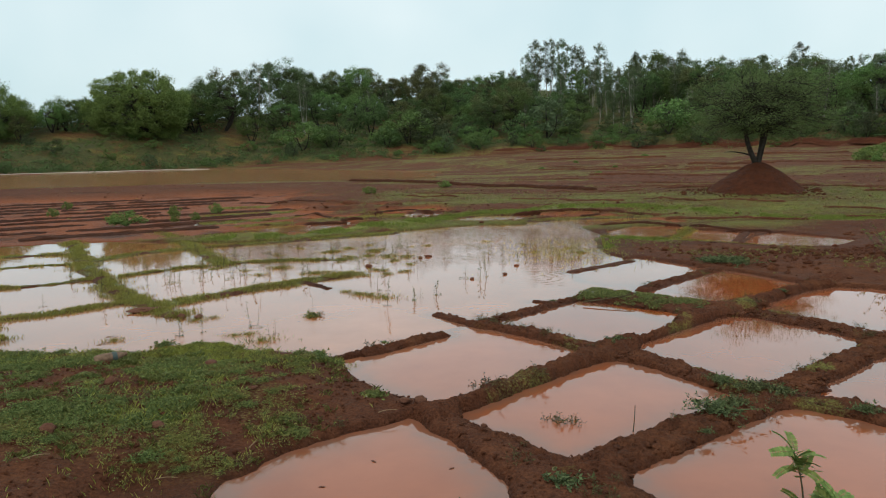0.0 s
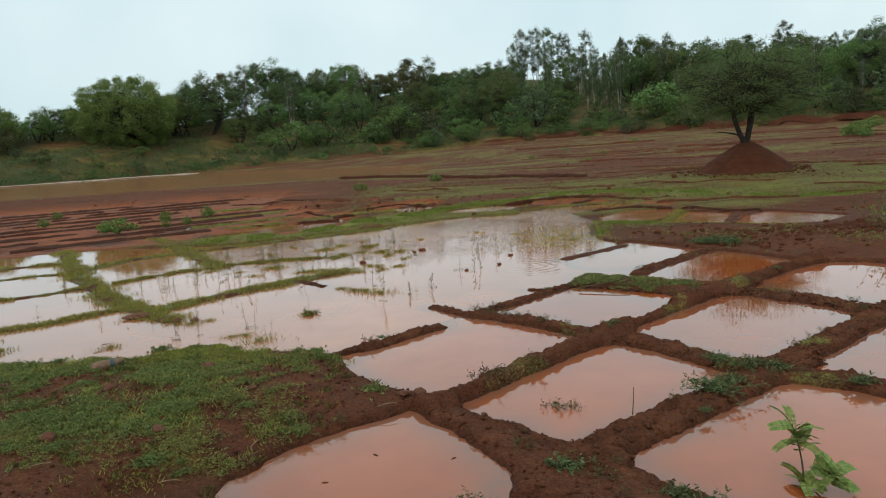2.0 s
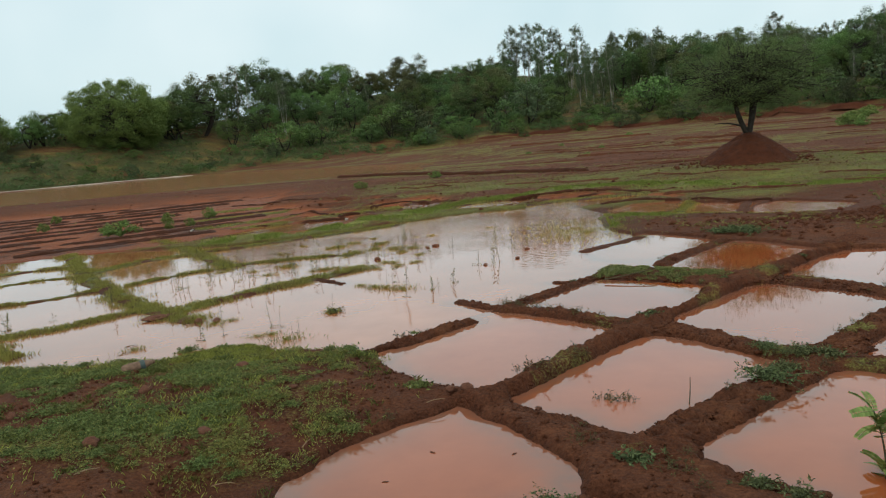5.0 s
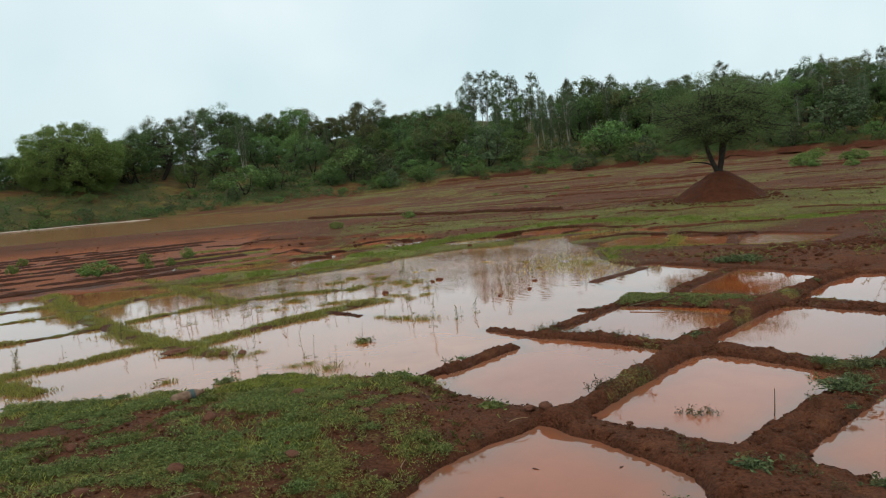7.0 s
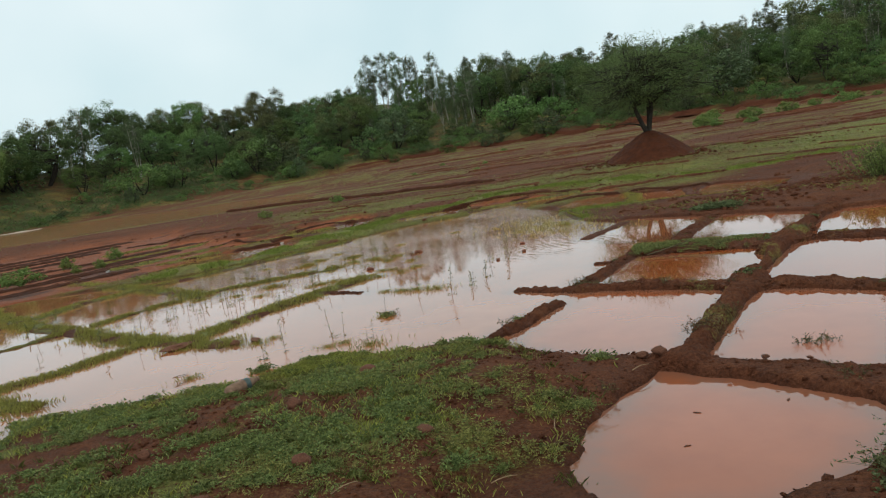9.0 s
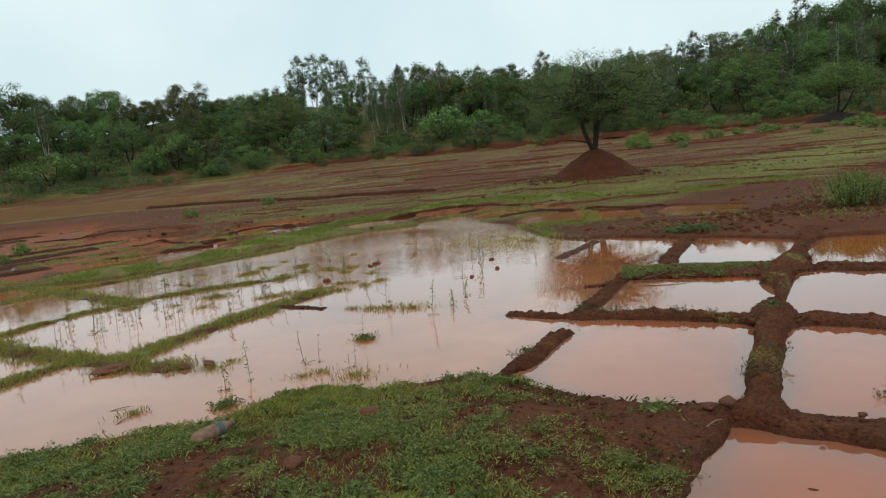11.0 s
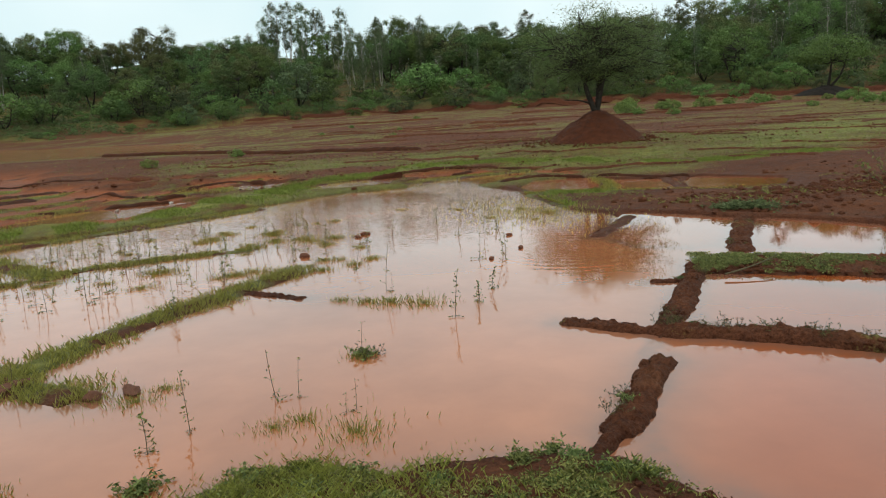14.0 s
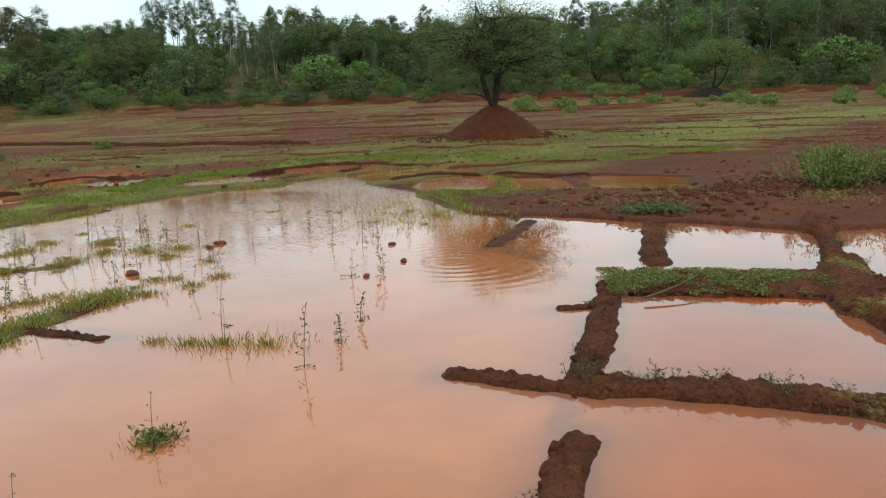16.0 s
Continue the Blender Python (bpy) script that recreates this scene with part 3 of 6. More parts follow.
def leaves(soup, rng, centres, length, width, up=0.4):
    """One folded leaf blade of two quads' worth (a kite of four corners) at each centre."""
    n = len(centres)
    d = rng.normal(size=(n, 3))
    d[:, 2] = d[:, 2] * 0.6 + up
    d /= np.linalg.norm(d, axis=1)[:, None]
    s = np.cross(d, rng.normal(size=(n, 3)))
    s /= np.linalg.norm(s, axis=1)[:, None] + 1e-9
    size = rng.uniform(0.65, 1.35, (n, 1))
    l, w = d * length * size, s * width * size * 0.5
    c = np.asarray(centres)
    v = np.stack([c - l * 0.5, c + w - l * 0.05, c + l * 0.5, c - w - l * 0.05], 1)
    soup.add(v, np.arange(n * 4).reshape(n, 4))


def facing_leaves(soup, rng, centres, normals, length, width):
    """One kite-shaped leaf at each centre, its face turned along the normal."""
    n = len(centres)
    normals = normals / (np.linalg.norm(normals, axis=1)[:, None] + 1e-9)
    d = np.cross(normals, rng.normal(size=(n, 3)))
    d /= np.linalg.norm(d, axis=1)[:, None] + 1e-9
    side = np.cross(normals, d)
    size = rng.uniform(0.6, 1.4, (n, 1))
    l, w = d * length * size, side * width * size * 0.5
    v = np.stack([centres - l * 0.5, centres + w - l * 0.05, centres + l * 0.5, centres - w - l * 0.05], 1)
    soup.add(v, np.arange(n * 4).reshape(n, 4))


def curve_points(a, b, bend, n=6):
    s = np.linspace(0, 1, n)[:, None]
    a, b, bend = (np.asarray(q, float) for q in (a, b, bend))
    return a + (b - a) * s + bend * (4 * s * (1 - s))


# ---- ground ----
def steps(fine0, fine1, h, lo, hi, down, up):
    mid = list(np.arange(fine0, fine1, h))
    first, last = mid[0], mid[-1]
    for v, sign, limit, growth in ((first, -1, lo, down), (last, 1, hi, up)):
        q = h
        while v * sign < limit * sign:
            q *= growth
            v += sign * q
            mid.append(v)
    return np.array(sorted(mid))


GX, GY = steps(-6.0, 7.0, 0.055, -900, 900, 1.05, 1.05), steps(0.4, 14.0, 0.055, -300, 1500, 1.1, 1.035)
gx, gy = np.meshgrid(GX, GY, indexing="ij")
gz = height(gx, gy)
ground_mesh = np_mesh("ground", np.stack([gx, gy, gz], -1).reshape(-1, 3), grid_faces(len(GX), len(GY))[:, ::-1][:, [3, 2, 1, 0]])
tint = ground_mesh.attributes.new("green", "FLOAT", "POINT")
tint.data.foreach_set("value", (green(gx, gy) ** np.where(gy < 8, 2.0, 1.0)).ravel().astype(np.float32))
mud = np.maximum(terraces(gx, gy), silt_beds(gx, gy)) * smooth(0.36, 0.5, fbm(gx * 1.3, gy * 1.3, 38, 4) + 0.08)
ground_mesh.attributes.new("mud", "FLOAT", "POINT").data.foreach_set("value", mud.ravel().astype(np.float32))
wood_tint = ground_mesh.attributes.new("wood", "FLOAT", "POINT")
under_wood = smooth(0.8, 3.5, gy - rim_y(gx))
for cut_x, cut_y, cut_r in RED_CUTS:
    under_wood = under_wood * smooth(0.7, 1.1, np.hypot((gx - cut_x) / cut_r, (gy - cut_y) / (cut_r * 0.8)))
wood_tint.data.foreach_set("value", under_wood.ravel().astype(np.float32))
ground = tagged(thing("ground", ground_mesh, GROUND, None, True), "wet red soil field with patches of low green weeds", "ground", kind="structure")


def sheet(name, poly, z, mat, label):
    me = bpy.data.meshes.new(name)
    me.from_pydata([(x, y, z) for x, y in poly], [], [list(range(len(poly)))])
    return tagged(thing(name, me, mat), label, "water", kind="structure")


sheet("pond_water", [(-95, 19), (-41, 25.5), (-25, 30.2), (-14, 35.0), (-7.5, 36.5), (-1.5, 39.5), (-3.5, 57), (-15, 66.5), (-24, 72.5), (-33, 75.2), (-48.0, 59.5), (-95, 46)], POND_Z, POND_WATER,
      "shallow brown rain pond at the far side of the field")


# ---- earth bunds ----
def rest_height(x, y):
    return height(np.asarray(x, float), np.asarray(y, float))


def squares_depth(x, y):
    """How far a place lies inside a flooded square: positive in the water."""
    d = np.maximum(inside_distance(x, y, FRONT_BASIN), inside_distance(x, y, CORNER_BASIN))
    for poly in SQUARES:
        d = np.maximum(d, inside_distance(x, y, poly))
    return d


def bund(name, line, half, top, label, seed, grassy, group="bunds between the basins", flat=0.38, step=0.03, squared=False):
    """A lumpy ridge of soil along a line, sinking at both ends; a squared one fills the land between the flooded squares."""
    pts = [Vector((*p, 0)) for p in line]
    seg = [(b - a).length for a, b in zip(pts, pts[1:])]
    total = sum(seg)
    n = max(8, int(total / step))
    far = pts[len(pts) // 2].y > 26 or "crack" in label or "crumbling" in label
    if pts[len(pts) // 2].y > 13.5:
        n = max(8, int(total / max(0.12, step)))
    s = np.linspace(0, total, n)
    cum = np.concatenate([[0], np.cumsum(seg)])
    cx, cy = np.interp(s, cum, [p.x for p in pts]), np.interp(s, cum, [p.y for p in pts])
    k = np.ones(5) / 5 if n > 12 else np.ones(1)
    cx = np.concatenate([cx[:2], np.convolve(cx, k, "valid"), cx[-2:]]) if len(k) > 1 else cx
    cy = np.concatenate([cy[:2], np.convolve(cy, k, "valid"), cy[-2:]]) if len(k) > 1 else cy
    tx, ty = np.gradient(cx), np.gradient(cy)
    q = np.hypot(tx, ty) + 1e-9
    nx, ny = -ty / q, tx / q
    near = step < 0.03
    cols = 33 if near else 21
    u = np.linspace(-1, 1, cols)
    wide = half * 1.45 * (0.78 + 0.5 * fbm(s * 1.7, s * 0 + seed, 51))
    end = np.clip(np.minimum(s, total - s) / (half * 1.1), 0, 1)
    end = np.sqrt(1 - (1 - end) ** 2)
    x = cx[:, None] + nx[:, None] * u[None] * (wide * (0.45 + 0.55 * end))[:, None]
    y = cy[:, None] + ny[:, None] * u[None] * (wide * (0.45 + 0.55 * end))[:, None]
    prof = (1 - smooth(flat, 1.0, np.abs(u)))[None]
    crest = top * (0.58 + 0.46 * fbm(s * 1.3, s * 0 - seed, 52))
    dome = np.clip(1 - (np.abs(u) / 0.66) ** 3.2, 0, 1)[None]
    z = (rest_height(cx, cy) * (far or "cut soil" in label))[:, None] + ((0.85 if top < 0.1 else 1.2) * crest * end)[:, None] * dome - 0.14 * smooth(0.64, 1.0, np.abs(u))[None] - (0.05 * (1 - end))[:, None]
    z = z + prof * min(1.0, top / 0.07) * ((fbm(x * 7, y * 7, 53, 3) - 0.5) * 0.06 + (fbm(x * 24, y * 24, 54, 2) - 0.5) * 0.036)
    x, y = x + (fbm(x * 7, y * 7, 55, 4) - 0.5) * 0.075, y + (fbm(x * 7, y * 7, 56, 4) - 0.5) * 0.075
    if squared:
        edge = squares_depth(x, y) + (fbm(x * 5, y * 5, 83) - 0.5) * 0.07 + (fbm(x * 22, y * 22, 84, 2) - 0.5) * 0.03
        k = smooth(-0.075, 0.06, edge)
        z = np.minimum(z, z * (1 - k) - 0.13 * k)
    if near:
        crumb = fbm(x * 38, y * 38, 59, 2)
        z = z + prof * (smooth(0.55, 0.75, crumb) * 0.014 - smooth(0.45, 0.25, crumb) * 0.007)
    me = np_mesh(name, np.stack([x, y, z], -1).reshape(-1, 3), grid_faces(n, cols)[:, ::-1])
    tint = me.attributes.new("green", "FLOAT", "POINT")
    cover = 0.95 * smooth(0.34, 0.58, fbm(x * 2.5, y * 2.5, 57)) * prof if grassy else 0.45 * smooth(0.6, 0.72, fbm(x * 2.2, y * 2.2, 58)) * prof
    tint.data.foreach_set("value", cover.ravel().astype(np.float32))
    return tagged(thing(name, me, GROUND, None, True), label, "earth bund", group)


BARE = "low bare ridge of wet red soil between flooded basins"
GRASSY = "low soil ridge overgrown with grass between flooded basins"
# the broken ridges round the open water
BUNDS = [
    ([(0.4, 6.16), (0.58, 6.04), (0.78, 5.9), (1.1, 5.72), (1.5, 5.34), (1.85, 5.08), (2.1, 4.85), (2.4, 4.55), (2.72, 4.12), (3.0, 3.88), (3.5, 3.62),
      (3.8, 3.35), (4.3, 2.8), (6.0, 1.2)], 0.17, 0.074, BARE),
    ([(-0.6, 4.85), (-0.37, 5.06), (-0.04, 5.46), (0.21, 5.72)], 0.092, 0.07, "short broken piece of bare soil ridge standing in water"),
    ([(0.42, 6.1), (0.68, 6.38), (0.92, 6.66), (1.28, 7.08), (1.62, 7.5), (1.95, 7.95)], 0.095, 0.045, BARE),
    ([(1.74, 9.66), (2.25, 10.2), (2.95, 10.95)], 0.10, 0.03, BARE),
    ([(1.12, 7.42), (1.4, 7.36), (1.62, 7.42)], 0.045, 0.022, BARE),
]
# the long ridges between the near basins
BUNDS += [
    ([(0.2, 3.1), (0.45, 3.38), (0.8, 3.78), (1.1, 4.13), (1.42, 4.53), (1.7, 4.93), (2.02, 5.32), (2.42, 5.78), (2.78, 6.22), (3.1, 6.62), (3.5, 7.0), (3.9, 7.38), (4.3, 7.8),
      (4.85, 8.32), (5.3, 8.8), (6.3, 9.7)], 0.215, 0.102, BARE),
    ([(1.02, 1.95), (1.5, 2.5), (1.85, 2.83), (2.15, 3.12), (2.5, 3.45), (2.9, 3.82), (3.35, 4.28), (3.75, 4.68), (4.2, 5.15), (4.5, 5.42), (5.3, 6.2), (6.6, 7.5)], 0.25, 0.084, BARE),
    ([(0.15, 3.25), (0.55, 3.04), (0.9, 2.72), (1.28, 2.3), (1.6, 1.98), (2.3, 1.5), (3.4, 0.55)], 0.24, 0.062, BARE),
    ([(3.9, 0.7), (4.8, 1.7), (6.0, 3.0), (7.5, 4.7)], 0.15, 0.06, BARE),
]
# cross ridges on the far side of the near basins
BUNDS += [
    ([(1.84, 7.88), (2.4, 7.58), (3.2, 7.05), (3.85, 6.85)], 0.43, 0.075, "broad soil ridge topped with a patch of green weeds"),
    ([(3.7, 6.95), (4.1, 6.5), (4.45, 6.05), (4.68, 5.72), (5.2, 5.3), (6.0, 4.7), (7.4, 3.4)], 0.24, 0.064, BARE),
    ([(2.62, 8.15), (2.85, 8.5), (3.3, 9.08), (3.75, 9.62), (4.2, 10.1)], 0.125, 0.05, BARE),
    ([(-3.75, 6.9), (-3.45, 7.5), (-2.95, 8.12), (-2.48, 8.58), (-2.1, 9.05), (-1.72, 9.5)], 0.14, 0.034, GRASSY),
    ([(-4.3, 7.2), (-4.95, 6.45), (-5.4, 6.1), (-6.2, 5.6), (-7.4, 4.8)], 0.095, 0.024, GRASSY),
    ([(-3.2, 6.35), (-3.75, 6.8), (-4.79, 7.79), (-6.45, 9.6), (-9.4, 13.6)], 0.15, 0.030, GRASSY),
]
# grassy dykes beside the open water
BUNDS += [
    ([(-4.2, 10.2), (-5.3, 11.7), (-6.7, 13.6), (-8.4, 15.7)], 0.16, 0.030, GRASSY),
    ([(-5.85, 8.85), (-6.5, 8.25), (-7.3, 7.85), (-9.0, 7.0)], 0.085, 0.027, GRASSY),
    ([(-7.2, 10.4), (-7.85, 10.2), (-8.4, 9.75), (-10.2, 8.8)], 0.085, 0.027, GRASSY),
    ([(-8.0, 11.75), (-8.8, 11.4), (-10.8, 10.3)], 0.12, 0.027, GRASSY),
    ([(-2.35, 8.7), (-2.05, 8.45), (-1.78, 8.2)], 0.055, 0.016, BARE),
    ([(-5.6, 9.1), (-4.95, 10.0), (-4.0, 10.68), (-3.1, 10.9), (-2.2, 10.95)], 0.075, 0.016, GRASSY),
    ([(-7.1, 10.6), (-6.7, 11.8), (-5.6, 12.7), (-4.5, 13.5), (-3.2, 14.3), (-2.0, 15.3)], 0.14, 0.030, GRASSY),
    ([(-4.6, 5.15), (-5.05, 5.4), (-5.6, 5.75)], 0.12, 0.030, GRASSY),
]
# the broken tip of a ridge, and a long ridge across the field
BUNDS += [
    ([(-0.07, 6.67), (0.2, 6.42), (0.42, 6.18), (0.6, 6.0)], 0.085, 0.05, BARE),
    ([(-8.6, 37.2), (-5.6, 35.4), (-2.2, 33.6), (0.6, 31.6), (4.0, 28.2)], 0.2, 0.13, "long low ridge of soil crossing the field"),
]
BUNDS.append(([(-0.95, 4.55), (-0.72, 4.74), (-0.5, 4.94)], 0.055, 0.05, BARE))
BUNDS.append(([(-5.3, 13.7), (-4.2, 14.3), (-3.2, 15.2), (-2.2, 16.1), (-1.5, 16.9), (-0.4, 17.5), (0.6, 17.5), (2.0, 18.4), (4.6, 19.2), (6.2, 18.0), (8.4, 16.2)], 0.28, 0.030, GRASSY))
BUNDS.append(([(2.6, 12.2), (2.75, 14.3), (4.3, 13.75), (5.3, 13.1), (6.6, 12.1)], 0.15, 0.024, GRASSY))
BUNDS.append(([(-1.5, 17.2), (-1.1, 18.9), (0.0, 19.9), (1.6, 20.3), (3.0, 20.5)], 0.2, 0.030, GRASSY))
BUNDS.append(([(4.25, 13.9), (4.95, 15.7), (5.3, 16.6)], 0.10, 0.030, GRASSY))
BUNDS.append(([(5.3, 13.2), (5.85, 14.6), (6.3, 15.6)], 0.11, 0.04, BARE))
for line in ([(-8.0, 17.2), (-5.5, 19.2), (-3.0, 21.2)], [(-9.0, 19.5), (-6.0, 21.6), (-3.5, 23.0)], [(-2.6, 21.2), (0.0, 22.6), (2.6, 22.8)],
             [(-10.0, 22.5), (-6.5, 24.2), (-3.0, 25.2)], [(-2.5, 24.4), (1.0, 25.0), (4.0, 24.2)], [(-6.6, 16.4), (-4.6, 18.4), (-2.6, 19.8)]):
    BUNDS.append((line, 0.24, 0.06, "low grassy ridge between wet strips of the field"))
DARK_ROW = "long dark ridge of ploughed red soil between wet furrows"
for i in range(-5, 9):
    q = 16.3 + 1.95 * i
    for a0, a1 in ((-9.6, -3.2), (-2.9, 3.4), (3.7, 9.5)):
        cx0, cy0 = -13.5 + 0.05 * i, q + 1.2
        p = [(cx0 + 0.70 * a + 0.12 * math.sin(a * 1.3 + i), cy0 + 0.52 * a + 0.12 * math.cos(a * 1.7 + 2 * i)) for a in (a0, (a0 + a1) / 2, a1)]
        if p[-1][0] < -5.2 - 0.25 * (q - 16) * 0.4 and min(float(terraces(np.array(x), np.array(y))) for x, y in p[1:]) > 0.5:
            BUNDS.append((p, 0.27, 0.085, DARK_ROW))
# thin lips of cut soil round the small plots behind the open water, edge shade painted into their dark colour
LIP = "thin dark lip of cut soil edging a small plot"
for line in ([(0.56, 19.73), (1.75, 19.95), (2.85, 20.04), (3.72, 19.66), (4.53, 19.14)], [(1.71, 18.77), (2.7, 19.16), (3.29, 19.43)], [(2.87, 16.3), (3.96, 16.98), (4.99, 16.5)],
             [(3.92, 16.0), (4.71, 16.46), (5.4, 15.85), (6.2, 15.25)], [(5.6, 15.4), (6.6, 15.1), (7.5, 14.3)], [(-3.72, 20.35), (-2.72, 21.4), (-0.87, 19.7)], [(-4.15, 17.77), (-3.56, 18.4)],
             [(-6.24, 16.8), (-5.21, 17.24), (-3.78, 17.61)], [(-10.26, 25.6), (-7.7, 24.65), (-5.15, 23.25)], [(-6.15, 19.9), (-4.94, 19.15), (-3.9, 18.08)]):
    BUNDS.append((line, 0.085, 0.055, LIP))
SQUARED = (0, 5, 6, 7, 9, 10)
WATER_EDGE = [(-13.5, 3.0), (-5.5, 3.0), (-2.0, 3.5), (-0.9, 0.6), (3.0, 0.2), (6.0, -0.2), (10.5, 4.5), (9.0, 14.5), (7.0, 21.0), (-3.0, 23.0), (-5.0, 32.0), (-24.0, 34.0), (-30, 12.0)]
wet_x, wet_y = GX[(GX > -31) & (GX < 11)], GY[(GY > -0.6) & (GY < 35)]
wx, wy = np.meshgrid(wet_x, wet_y, indexing="ij")
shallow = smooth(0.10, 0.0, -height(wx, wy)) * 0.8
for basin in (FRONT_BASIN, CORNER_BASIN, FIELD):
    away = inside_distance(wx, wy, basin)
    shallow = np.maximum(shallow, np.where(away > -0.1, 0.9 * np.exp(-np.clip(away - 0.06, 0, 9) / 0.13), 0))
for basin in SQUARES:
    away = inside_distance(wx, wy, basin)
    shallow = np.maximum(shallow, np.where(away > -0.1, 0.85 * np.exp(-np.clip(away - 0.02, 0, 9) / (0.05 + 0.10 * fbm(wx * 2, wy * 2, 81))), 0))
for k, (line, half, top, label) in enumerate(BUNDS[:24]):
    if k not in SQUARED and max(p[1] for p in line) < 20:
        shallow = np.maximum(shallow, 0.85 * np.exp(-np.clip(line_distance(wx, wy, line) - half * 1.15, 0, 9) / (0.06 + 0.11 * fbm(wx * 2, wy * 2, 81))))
quads = grid_faces(len(wet_x), len(wet_y))
centre_x, centre_y = wx.ravel()[quads].mean(1), wy.ravel()[quads].mean(1)
quads = quads[inside_distance(centre_x, centre_y, WATER_EDGE) > -0.05]
used_v, quads = np.unique(quads, return_inverse=True)
water_mesh = np_mesh("water", np.stack([wx, wy, 0 * wx], -1).reshape(-1, 3)[used_v], quads.reshape(-1, 4))
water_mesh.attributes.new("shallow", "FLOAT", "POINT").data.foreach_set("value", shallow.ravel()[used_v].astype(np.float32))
breeze = 0.045 + 1.15 * smooth(8.0, 14.0, wy) * smooth(-6.5, -3.0, wx) * smooth(0.05, -0.05, squares_depth(wx, wy)) * smooth(3.0, 2.2, wx)
for basin in FAR_BASINS[:4]:
    breeze = np.maximum(breeze, 0.4 * smooth(-0.3, 0.0, inside_distance(wx, wy, basin)))
water_mesh.attributes.new("breeze", "FLOAT", "POINT").data.foreach_set("value", breeze.ravel()[used_v].astype(np.float32))
# darker, browner body colour towards the near basins on the right
basin_tint = smooth(-0.2, 1.0, wx + 0.8 - 0.75 * (wy - 4.6))
water_mesh.attributes.new("basin_tint", "FLOAT", "POINT").data.foreach_set("value", basin_tint.ravel()[used_v].astype(np.float32))
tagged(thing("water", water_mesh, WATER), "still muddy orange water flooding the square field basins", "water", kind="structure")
RIM_LINE = [(float(x), float(rim_y(x)) + 0.6) for x in (-3, 4, 10, 20, 30, 40, 50, 62, 76, 90, 110)]
for k, (line, half, top, label) in enumerate(BUNDS):
    near_by = line[len(line) // 2][1] < 10 and line[len(line) // 2][0] > -2.2
    ridge = bund("earth_bund", line, half, top, label, k * 3.7, "grass" in label, step=0.02 if near_by else 0.03, squared=k in SQUARED)
    # these ridges carry their shaded sides in the darker soil colour
    if label in (DARK_ROW, LIP) or "crossing the field" in label:
        ridge.data.materials[0] = DAMP_SHADED_SOIL
FURROW = "low crumbling ridge of damp red soil in the far field"
rng = np.random.default_rng(77)
made = 0
while made < 55:
    fy0 = 15.5 + 44 * rng.uniform() ** 1.5
    fx0 = rng.uniform(-0.55, 0.95) * (fy0 + 5)
    a, long = rng.uniform(-0.62, -0.02), rng.uniform(1.5, 4.5) * (0.6 + fy0 / 28)
    line = [(fx0 + math.cos(a) * q * long + rng.normal(0, 0.12), fy0 + math.sin(a) * q * long + rng.normal(0, 0.12) * (0.5 + fy0 / 30)) for q in (-0.5, -0.25, 0, 0.25, 0.5)]
    lx, ly = np.array(line).T
    if (ly > rim_y(lx) - 2).any() or (inside_distance(lx, ly, POND) > -4).any() or (rest_height(lx, ly) < 0.03).any():
        continue
    if np.hypot(lx - MOUND[0], ly - MOUND[1]).min() < 2.8 or (fx0 < -5 and fy0 < 33):
        continue
    ridge = bund("soil_ridge", line, rng.uniform(0.06, 0.13) * (0.7 + fy0 / 40), rng.uniform(0.035, 0.07) * (0.6 + fy0 / 40), FURROW, made * 2.3, False, "ridges in the far field", step=0.12)
    ridge.data.materials[0] = SOIL
    made += 1
bund("earth_bank", RIM_LINE, 0.6, 0.42, "low cut bank of bare red earth along the field's far edge", 3.3, False, "", step=0.35).data.materials[0] = HEAP_SOIL


SAND = plain_material("pale_sand", (0.34, 0.26, 0.20), (0.52, 0.43, 0.36), 3, 0.8)
sand = bund("sand_bar", [(-52, 54.5), (-47, 59.0), (-43, 62.6), (-37.5, 67.8), (-32.5, 72.6)], 0.2, 0.08, "pale strip of wet sand along the pond's far shore", 2.2, False, "", step=0.4)
sand.data.materials[0] = SAND

# ---- scatter ----
def blades(name, rng, xs, ys, zs, tall, wide, lean, mat, label):
    """Grass blades: tapered bent strips."""
    n = len(xs)
    h = tall * rng.uniform(0.45, 1.3, n)
    a = rng.uniform(0, 2 * np.pi, n)
    lx, ly = np.cos(a) * lean * h, np.sin(a) * lean * h
    sx, sy = -np.sin(a) * wide, np.cos(a) * wide
    base = np.stack([xs, ys, zs - 0.01], -1)
    mid = base + np.stack([lx * 0.35, ly * 0.35, h * 0.6], -1)
    tip = base + np.stack([lx, ly, h], -1)
    side = np.stack([sx, sy, 0 * sx], -1)
    v = np.stack([base - side, base + side, mid + side * 0.7, tip, mid - side * 0.7], 1)
    me = np_mesh(name, v.reshape(-1, 3), np.arange(n * 5).reshape(n, 5))
    return tagged(thing(name, me, mat), label, "grass", kind="stuff")


def rosettes(name, rng, xs, ys, zs, leaf, count, mat, label, slim=0.42):
    """Low broad-leaved weeds: whorls of small leaves close to the soil."""
    n = len(xs)
    soup = Soup()
    for k in range(count):
        a = rng.uniform(0, 2 * np.pi, n)
        r = leaf * rng.uniform(0.3, 1.6, n)
        z = zs + rng.uniform(0.0, 1.6, n) * leaf
        c = np.stack([xs + np.cos(a) * r, ys + np.sin(a) * r, z + 0.01], -1)
        leaves(soup, rng, c, leaf * 1.25, leaf * slim, 0.15)
    return tagged(thing(name, soup.mesh(name), mat), label, "weeds", kind="stuff")


